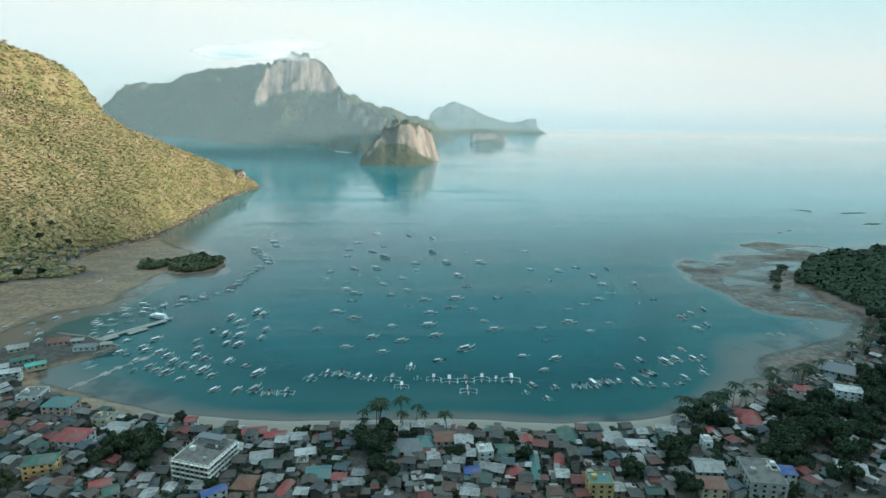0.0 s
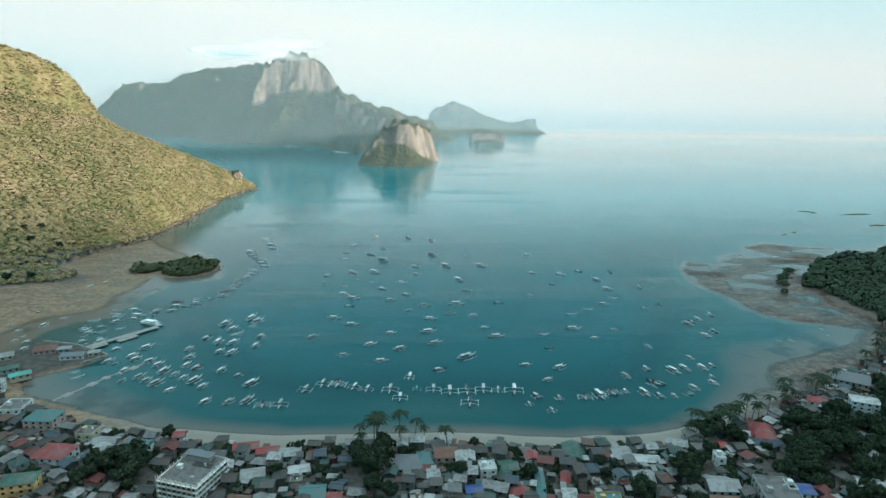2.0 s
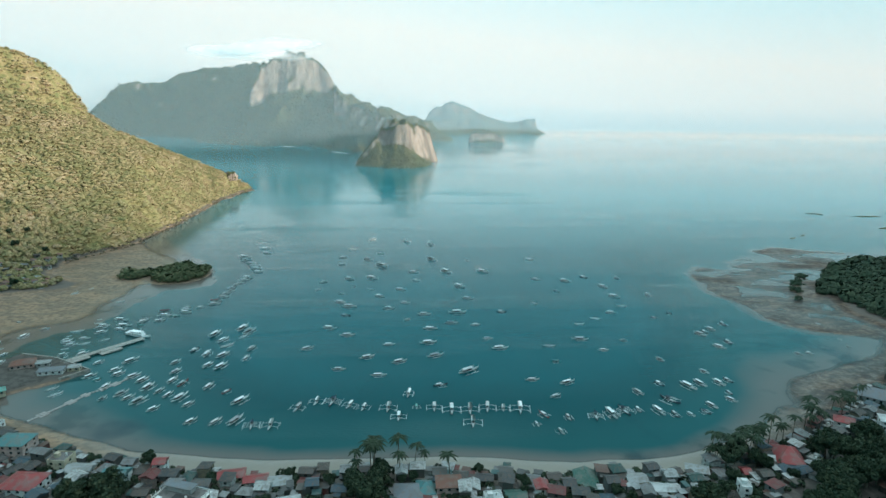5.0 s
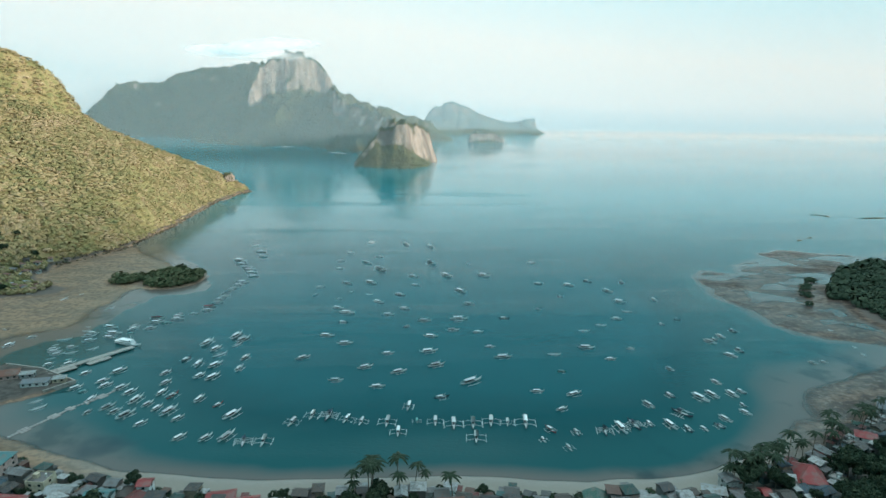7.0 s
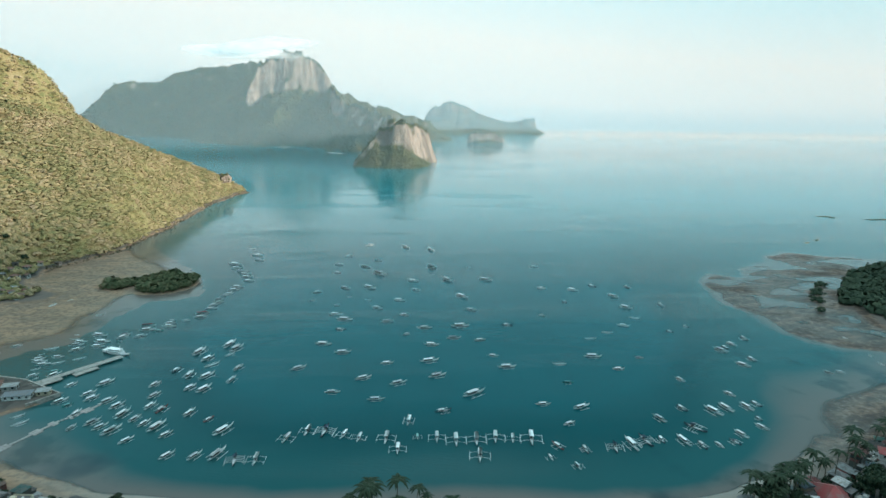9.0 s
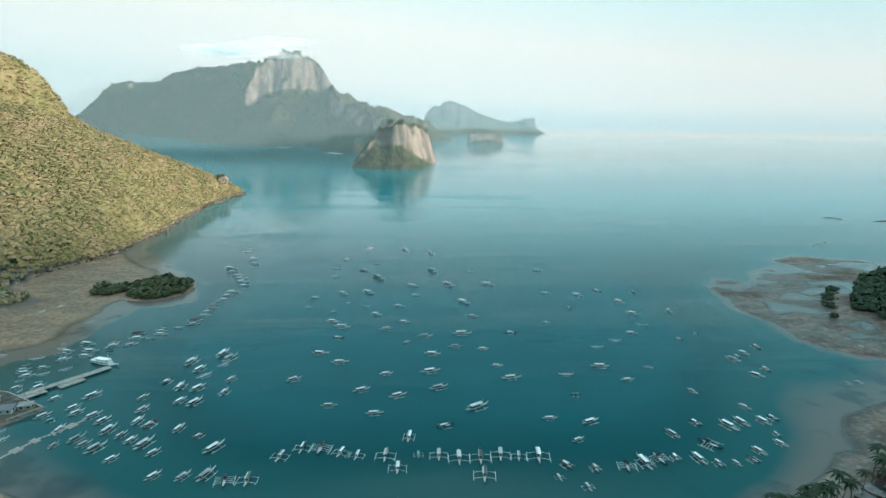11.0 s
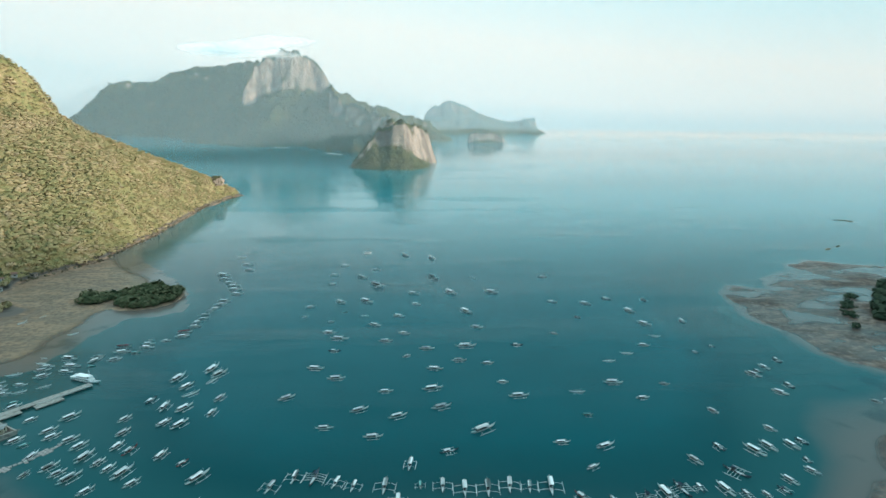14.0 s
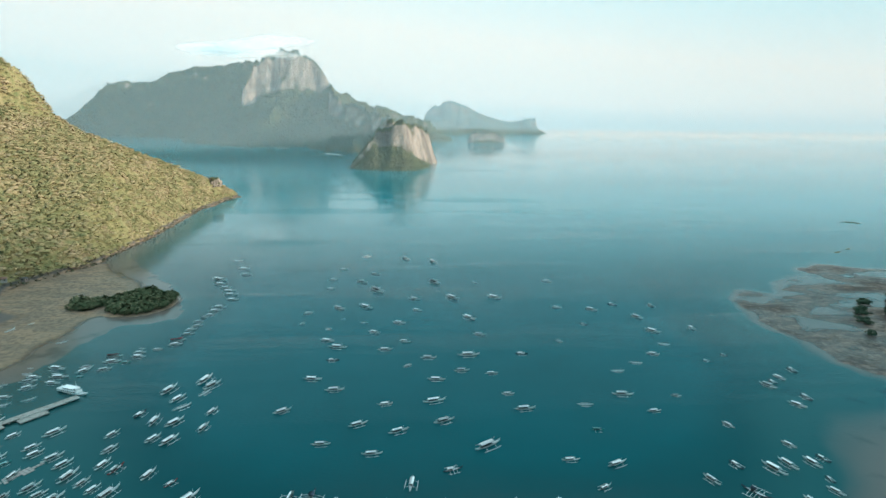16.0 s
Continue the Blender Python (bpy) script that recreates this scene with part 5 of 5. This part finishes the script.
for x, y, r in TREE_SPOTS:
    taken.append((x, y, r * 0.85))
    for k in range(max(2, int(r * r / 26))):
        a, q = rnd.uniform(0, 6.28), r * math.sqrt(rnd.random())
        grow(rnd.choice(TREES), x + q * math.cos(a), y + q * math.sin(a), rnd.uniform(0.8, 1.3) if r > 5 else 0.55)
for x0, x1, n in ((-28, 16, 10), (172, 214, 17), (214, 262, 11), (262, 320, 9), (25, 30, 1), (340, 420, 8)):
    for _ in range(n):
        x = rnd.uniform(x0, x1)
        grow(rnd.choice(PALMS), x, beach_y(x) - rnd.uniform(12, 24), rnd.uniform(0.9, 1.4))


def in_view(x, y):
    return y > 268 and x > -200 - (y - 290) * 0.68 and x < 265 + (y - 268) * 0.82


count = 0
for k in range(9000):
    x, y = rnd.uniform(-420, 470), rnd.uniform(266, 500)
    back = beach_y(x) - y
    ob, w, d = rnd.choice(TEMPLATES)
    r = math.sqrt(w * d) * 0.47
    lane = abs(((x * 0.96 + y * 0.28) % 62) - 31) < 1.5 or abs(back - 47) < 1.8
    if count >= 240:
        break
    if back < 16 or lane or not in_view(x, y) or inland(x, y) < 12 or not free(x, y, r * 0.94):
        continue
    taken.append((x, y, r * 0.94))
    count += 1
    slope = math.degrees(math.atan2(beach_y(x + 12) - beach_y(x - 12), 24))
    put(ob, pose(x, y, height(x, y), 0, 0, slope + rnd.choice((0, 0, 90, 180, 270)) + rnd.gauss(0, 7)))
for k in range(250):
    x, y = rnd.uniform(-300, 420), rnd.uniform(270, 460)
    if in_view(x, y) and beach_y(x) - y > 14 and free(x, y, 1.0):
        taken.append((x, y, 2.2))
        grow(rnd.choice(TREES), x, y, rnd.uniform(0.4, 0.75))


def shanties(spots, seed):
    """Many small sheds in one mesh: low walls and a tilted sheet over each."""
    q = random.Random(seed)
    verts, faces = [], []
    for x, y, z, w, l, a in spots:
        c, s, h, tilt = math.cos(a), math.sin(a), q.uniform(2.0, 4.2), q.uniform(-0.5, 0.5)

        def at(u, v, k):
            verts.append((x + u * c - v * s, y + u * s + v * c, z + k))
            return len(verts) - 1
        lo = [at(u, v, -1) for u, v in ((-w, -l), (w, -l), (w, l), (-w, l))]
        hi = [at(u, v, h - 0.1 + (tilt if v > 0 else 0)) for u, v in ((-w, -l), (w, -l), (w, l), (-w, l))]
        for i in range(4):
            faces.append((lo[i], lo[(i + 1) % 4], hi[(i + 1) % 4], hi[i]))
        e = 0.35
        under = [at(u * (w + e), v * (l + e), h + (tilt if v > 0 else 0)) for u, v in ((-1, -1), (1, -1), (1, 1), (-1, 1))]
        top = [at(u * (w + e), v * (l + e), h + 0.12 + (tilt if v > 0 else 0)) for u, v in ((-1, -1), (1, -1), (1, 1), (-1, 1))]
        faces += [tuple(top), tuple(reversed(under))] + [(under[i], under[(i + 1) % 4], top[(i + 1) % 4], top[i]) for i in range(4)]
    return tagged(sheet("sheds", verts, faces, SHED), "crowded small sheds and lean-tos with patched metal roofs", "sheds", kind="stuff")


def build_shed(t, b):
    r = add(t, "ShaderNodeNewGeometry").outputs["Random Per Island"]
    c = ramp(t, r, [(i / 10, k) for i, k in enumerate(((0.121, 0.127, 0.127), (0.033, 0.0314, 0.0292), (0.264, 0.27, 0.27), (0.077, 0.066, 0.055), (0.121, 0.022, 0.0193), (0.22, 0.226, 0.226), (0.0275, 0.0825, 0.0825), (0.055, 0.055, 0.055), (0.363, 0.363, 0.358), (0.099, 0.0468, 0.033)))], True)
    f = noise_fac(t, coords(t), 0.6, 5)
    t.links.new(mixed(t, maths(t, "MULTIPLY", spread(t, f, 0.4, 0.7), 0.6), c, (0.12, 0.105, 0.09)), b.inputs["Base Color"])


SHED = material("patched_sheet_metal", build_shed, Roughness=0.6)
sheds = []
for k in range(14000):
    x, y = rnd.uniform(-330, 450), rnd.uniform(268, 480)
    w, l = rnd.uniform(1.2, 2.4), rnd.uniform(1.4, 2.8)
    if len(sheds) < 430 and in_view(x, y) and beach_y(x) - y > 17 and inland(x, y) > 14 and free(x, y, min(w, l) * 0.8):
        taken.append((x, y, min(w, l) * 0.8))
        slope = math.atan2(beach_y(x + 12) - beach_y(x - 12), 24)
        sheds.append((x, y, height(x, y), w, l, slope + rnd.gauss(0, 0.15)))
shanties(sheds, 8)
under = []
for k in range(9000):
    x, y = rnd.uniform(-330, 450), rnd.uniform(266, 480)
    if in_view(x, y) and beach_y(x) - y > 15 and inland(x, y) > 10 and free(x, y, 0.2) and len(under) < 1300:
        w = rnd.uniform(1.0, 2.6)
        under.append((x, y, height(x, y) + w * 0.6, w, w * rnd.uniform(0.9, 1.7)))
woods("town_bushes", under, TOWN_LEAVES, "dark green bushes and small trees in the yards between the houses", SPRAYS, 26)
clumps = scatter(900, 415, 495, 600, 735, lambda x, y, z: (z > -0.9) & (inland(x, y) < 4) & (inland(x, y) > -34) & (fbm(x, y, 26, 3, 77) > 0.2), (1.5, 3.6), 0.8, 15)
woods("mangrove_clumps", clumps, DARK_LEAVES, "dark mangrove clumps on the reef edge", SPRAYS, 25)


# ---- harbour: quay wall, pier, terminal, ferry, floating dock ----
def along(a, b):
    return math.degrees(math.atan2(b[1] - a[1], b[0] - a[0]))


pier = thing("pier", "long grey concrete pier on piles in the harbour", "pier")
A, B = Vector((-262, 507, 0)), Vector((-219, 557, 0))
LEN = (B - A).length
pier.matrix_basis = pose(A.x, A.y, 0, 0, 0, along(A, B))
for k in range(9):
    x = k * LEN / 9
    part("deck_slab", box(bmesh.new(), x + 0.03, -2.6, 1.2, x + LEN / 9 - 0.03, 2.6, 1.7), CONCRETE, pier)
    for y in (-2.1, 2.1):
        part("pile", rod(bmesh.new(), (x + 2, y, -5), (x + 2, y, 1.2), 0.3, 8), CONCRETE, pier)
part("fender_rail", box(bmesh.new(), LEN * 0.45, -2.95, 1.0, LEN, -2.62, 1.85), FRAME_WHITE, pier, "pale fender rail along the edge")
part("landing", box(bmesh.new(), LEN * 0.42, -8.5, 0.5, LEN * 0.68, -2.65, 1.1), CONCRETE, pier, "low weathered landing stage")
part("landing", box(bmesh.new(), LEN * 0.02, -7.5, 1.0, LEN * 0.3, -2.65, 1.5), CONCRETE, pier)

ferry = thing("ferry", "white two-deck ferry moored at the pier end", "ship")
bm = hull_mesh(28, 6.0, 1.6, 0.8, 13)
part("hull", bm, CANVAS, ferry)
part("main_deck", deck_mesh(28, 6.0, 0.7, 11), DECK, ferry)
for n, q in (("lower_cabin", (-12.0, -2.5, 0.72, 6.5, 2.5, 2.6)), ("upper_cabin", (-6.5, -2.1, 2.62, 3.0, 2.1, 4.1)), ("bridge", (3.1, -1.9, 2.62, 5.6, 1.9, 4.6))):
    bm = box(bmesh.new(), *q)
    bmesh.ops.bevel(bm, geom=bm.edges[:], offset=0.25, segments=2, affect="EDGES")
    p = part(n, bm, BOAT_WHITE, ferry)
    for k in range(int((q[3] - q[0]) / 1.9)):
        for s in (-1, 1):
            x = q[0] + 0.9 + 1.9 * k
            part("window", box(bmesh.new(), x - 0.5, s * q[4] - 0.04, q[2] + 0.9, x + 0.5, s * q[4] + 0.04, q[2] + 1.6), GLASS_DARK, p)
part("roof", box(bmesh.new(), -7.2, -2.4, 4.12, 3.0, 2.4, 4.26), CANVAS, ferry)
part("mast", tube(bmesh.new(), [(4.2, 0, 4.5), (4.0, 0, 9.5)], [0.16, 0.07], 6), BOAT_WHITE, ferry)
part("funnel", rod(bmesh.new(), (-8.5, 0, 2.6), (-8.7, 0, 4.4), 0.6, 8, 0.5), BOAT_WHITE, ferry)
ferry.matrix_basis = pose(-227, 566, 0, 0, 0, -22)

quay_wall = thing("quay_wall", "low concrete sea wall round the harbour quay", "wall")
EDGE = QUAY[1:5]
for (x0, y0), (x1, y1) in zip(EDGE, EDGE[1:]):
    L = math.hypot(x1 - x0, y1 - y0)
    n = max(1, int(L / 8))
    for k in range(n):
        p = part("wall_panel", box(bmesh.new(), 0.04, -0.5, -2.5, L / n - 0.04, 0.5, 2.75), CONCRETE, quay_wall)
        p.matrix_basis = pose(x0 + (x1 - x0) * k / n, y0 + (y1 - y0) * k / n, 0, 0, 0, along((x0, y0), (x1, y1)))
for x, y, turn, w, d, fl, kind, roof, coat in (
        (-257, 486, 8, 17, 6.5, 1, "lean", "slate", "white"), (-285, 500, 20, 16, 11, 1, "hip", "rust", "pink"), (-270, 500, 10, 9, 5, 1, "lean", "grey", "grey"), (-243, 491, 10, 8, 5, 1, "lean", "grey", "cream"),
        (-310, 487, 30, 14, 9, 1, "gable", "grey", "cream"), (-277, 452, 35, 13, 7, 1, "gable", "aqua", "cream"), (-292, 462, 35, 15, 6, 1, "lean", "green", "grey"), (-300, 448, 30, 10, 8, 1, "gable", "white", "white"),
        (-325, 460, 20, 12, 8, 1, "gable", "red", "cream"), (-284, 433, 20, 14, 8, 2, "gable", "white", "white"), (-340, 440, 10, 14, 10, 1, "gable", "teal", "grey"), (-310, 425, 12, 12, 9, 1, "gable", "grey", "grey")):
    ob = house(kind, w, d, fl, PAINTS[roof], COATS[coat], "%s %s harbour building with a %s %s roof" % (STOREYS[fl], coat, SAID[roof], SHAPE[kind]), name="harbour_building", group="harbour buildings")
    ob.matrix_basis = pose(x, y, max(2.4, height(x, y)), 0, 0, turn)

PONTOON = material("faded_plastic_pontoon", weathered((0.42, 0.38, 0.36), (0.25, 0.23, 0.22), 0.9, 0.7, 0.3), Roughness=0.7)
dock = thing("floating_dock", "faded grey and pink plastic floating dock", "dock")
me = part("pontoon", box(bmesh.new(), -0.95, -0.95, -0.25, 0.95, 0.95, 0.4), PONTOON, dock)
base = me.data
bmb = bmesh.new()
bmb.from_mesh(base)
bmesh.ops.bevel(bmb, geom=bmb.edges[:], offset=0.12, segments=1, affect="EDGES")
bmb.to_mesh(base)
bmb.free()
way_pts = [(-236, 419), (-226, 436), (-216, 456), (-209, 463), (-199, 479)]
first = True
for (x0, y0), (x1, y1) in zip(way_pts, way_pts[1:]):
    L = math.hypot(x1 - x0, y1 - y0)
    n = int(L / 2)
    t = radians(along((x0, y0), (x1, y1)))
    for k in range(n):
        wide = 3 if (k // 3) % 2 else 1
        for j in range(-wide + 1, wide, 2) if wide > 1 else (0,):
            x, y = x0 + (x1 - x0) * k / n - math.sin(t) * j * 1.0, y0 + (y1 - y0) * k / n + math.cos(t) * j * 1.0
            p = me if first else new("pontoon", base)
            p.parent = dock
            p.matrix_basis = Matrix.Translation((x, y, 0)) @ Matrix.Rotation(t, 4, "Z")
            first = False

# ---- village under the headland ----
HUTS = [(house("gable", 7, 5.5, 1, label="small village hut with a pale sheet roof", name="hut", group="village huts"), 7), (house("lean", 6, 5, 1, label="small village hut with a sloping metal roof", name="hut", group="village huts"), 6), (house("hip", 8, 6, 1, PAINTS["rust"], COATS["grey"], "village house with a rusty hipped roof", name="hut", group="village huts"), 8)]
huts = []
for k in range(600):
    x, y = rnd.uniform(-475, -385), rnd.uniform(690, 850)
    if not (2.0 < height(x, y) < 14) or any((x - a) ** 2 + (y - b) ** 2 < 64 for a, b in huts) or len(huts) > 42:
        continue
    huts.append((x, y))
    put(rnd.choice(HUTS)[0], pose(x, y, height(x, y), 0, 0, rnd.uniform(-30, 30)))
bushes = scatter(1500, -500, -375, 640, 880, lambda x, y, z: (z > 1.6) & (inland(x, y) > 6) & np.array([all((u - a) ** 2 + (v - c) ** 2 > 22 for a, c in huts) for u, v in zip(x, y)]), (2.2, 4.4), 1.0, 14)
woods("village_bushes", bushes, HILL_LEAVES, "olive bushes and small trees round the village", SPRAYS, 24)
for k in range(14):
    x, y = rnd.uniform(-480, -395), rnd.uniform(690, 850)
    if height(x, y) > 1.6 and all((x - a) ** 2 + (y - b) ** 2 > 30 for a, b in huts):
        grow(rnd.choice(TREES), x, y, rnd.uniform(0.5, 0.9))

# ---- rocks and sandbars offshore ----
def rock(name, label, x, y, w, d, h, turn, seed, mat):
    bm = bmesh.new()
    bmesh.ops.create_icosphere(bm, subdivisions=3, radius=1)
    for v in bm.verts:
        p = v.co.copy()
        v.co = p * (0.8 + 0.35 * noise.noise(p * 1.6 + Vector((seed, 0, 0))) + 0.2 * noise.noise(p * 4 + Vector((0, seed, 0))))
        v.co = Vector((v.co.x * w / 2, v.co.y * d / 2, v.co.z * h))
    ob = tagged(part(name, bm, mat), label, "rock", "offshore rocks")
    ob.matrix_basis = pose(x, y, 0, 0, 0, turn)


for i, (x, y, w, d, h) in enumerate(((811, 1165, 34, 7, 1.0), (818, 1152, 14, 6, 1.0), (894, 1132, 60, 12, 1.0), (845, 1020, 46, 16, 0.6), (880, 1000, 50, 14, 0.6), (625, 946, 17, 5, 0.8), (654, 964, 15, 5, 0.8))):
    rock("rock", "low dark reef rock awash in the sea", x, y, w, d, h, -12 + 7 * i, 3.7 * i, KARST)
rock("rock_outcrop", "bare rock outcrop near the tip of the headland", -372, 1450, 36, 26, 15, 35, 9.3, KARST)
bpy.data.objects["rock_outcrop"].location.z = 37
SAND = material("wet_white_sand", weathered((0.68, 0.66, 0.6), (0.5, 0.48, 0.43), 0.05, 0.5), Roughness=0.9)
for x, y, w, d, turn in ((-508, 2974, 70, 12, 4), (-240, 2628, 150, 12, -48), (-1460, 4430, 150, 16, -25)):
    rock("sandbar", "narrow pale sandbar at the foot of the island", x, y, w, d, 1.2, turn, x, SAND)

# ---- cloud cap on the peak ----
def build_cloud(t, b):
    v = coords(t, "object")
    g = add(t, "ShaderNodeVectorMath", {0: v}, operation="LENGTH").outputs["Value"]
    n = noise_fac(t, add(t, "ShaderNodeMapping", {"Vector": v, "Scale": (1.8, 1, 1.0)}).outputs[0], 0.9, 4, 0.5)
    a = spread(t, maths(t, "ADD", maths(t, "SUBTRACT", 1.0, g), maths(t, "MULTIPLY", maths(t, "SUBTRACT", n, 0.52), 0.9)), 0.0, 0.75)
    t.links.new(maths(t, "MULTIPLY", a, 0.95), b.inputs["Alpha"])


CLOUD = material("thin_cloud", build_cloud, Base_Color=(0.97, 0.95, 0.93, 1), Roughness=1.0, Specular_IOR_Level=0.0)
for x, y, z, w, h, tilt in ((-800, 3440, 452, 360, 76, 3), (-650, 3380, 482, 300, 80, -4)):
    bm = bmesh.new()
    n, m = 40, 16
    vs = [[bm.verts.new((2 * i / n - 1, 1.3 * (2 * j / m - 1) + 0.1 * math.sin(5 * i / n + 3 * j / m), 2 * j / m - 1)) for j in range(m + 1)] for i in range(n + 1)]
    for i in range(n):
        for j in range(m):
            bm.faces.new((vs[i][j], vs[i + 1][j], vs[i + 1][j + 1], vs[i][j + 1]))
    ob = tagged(part("cloud", bm, CLOUD), "thin white cloud clinging to the island peak", "cloud", "clouds", "stuff")
    ob.matrix_basis = Matrix.Translation((x, y, z)) @ Matrix.Rotation(radians(tilt), 4, "Y") @ Matrix.Diagonal((w, 60, h, 1))
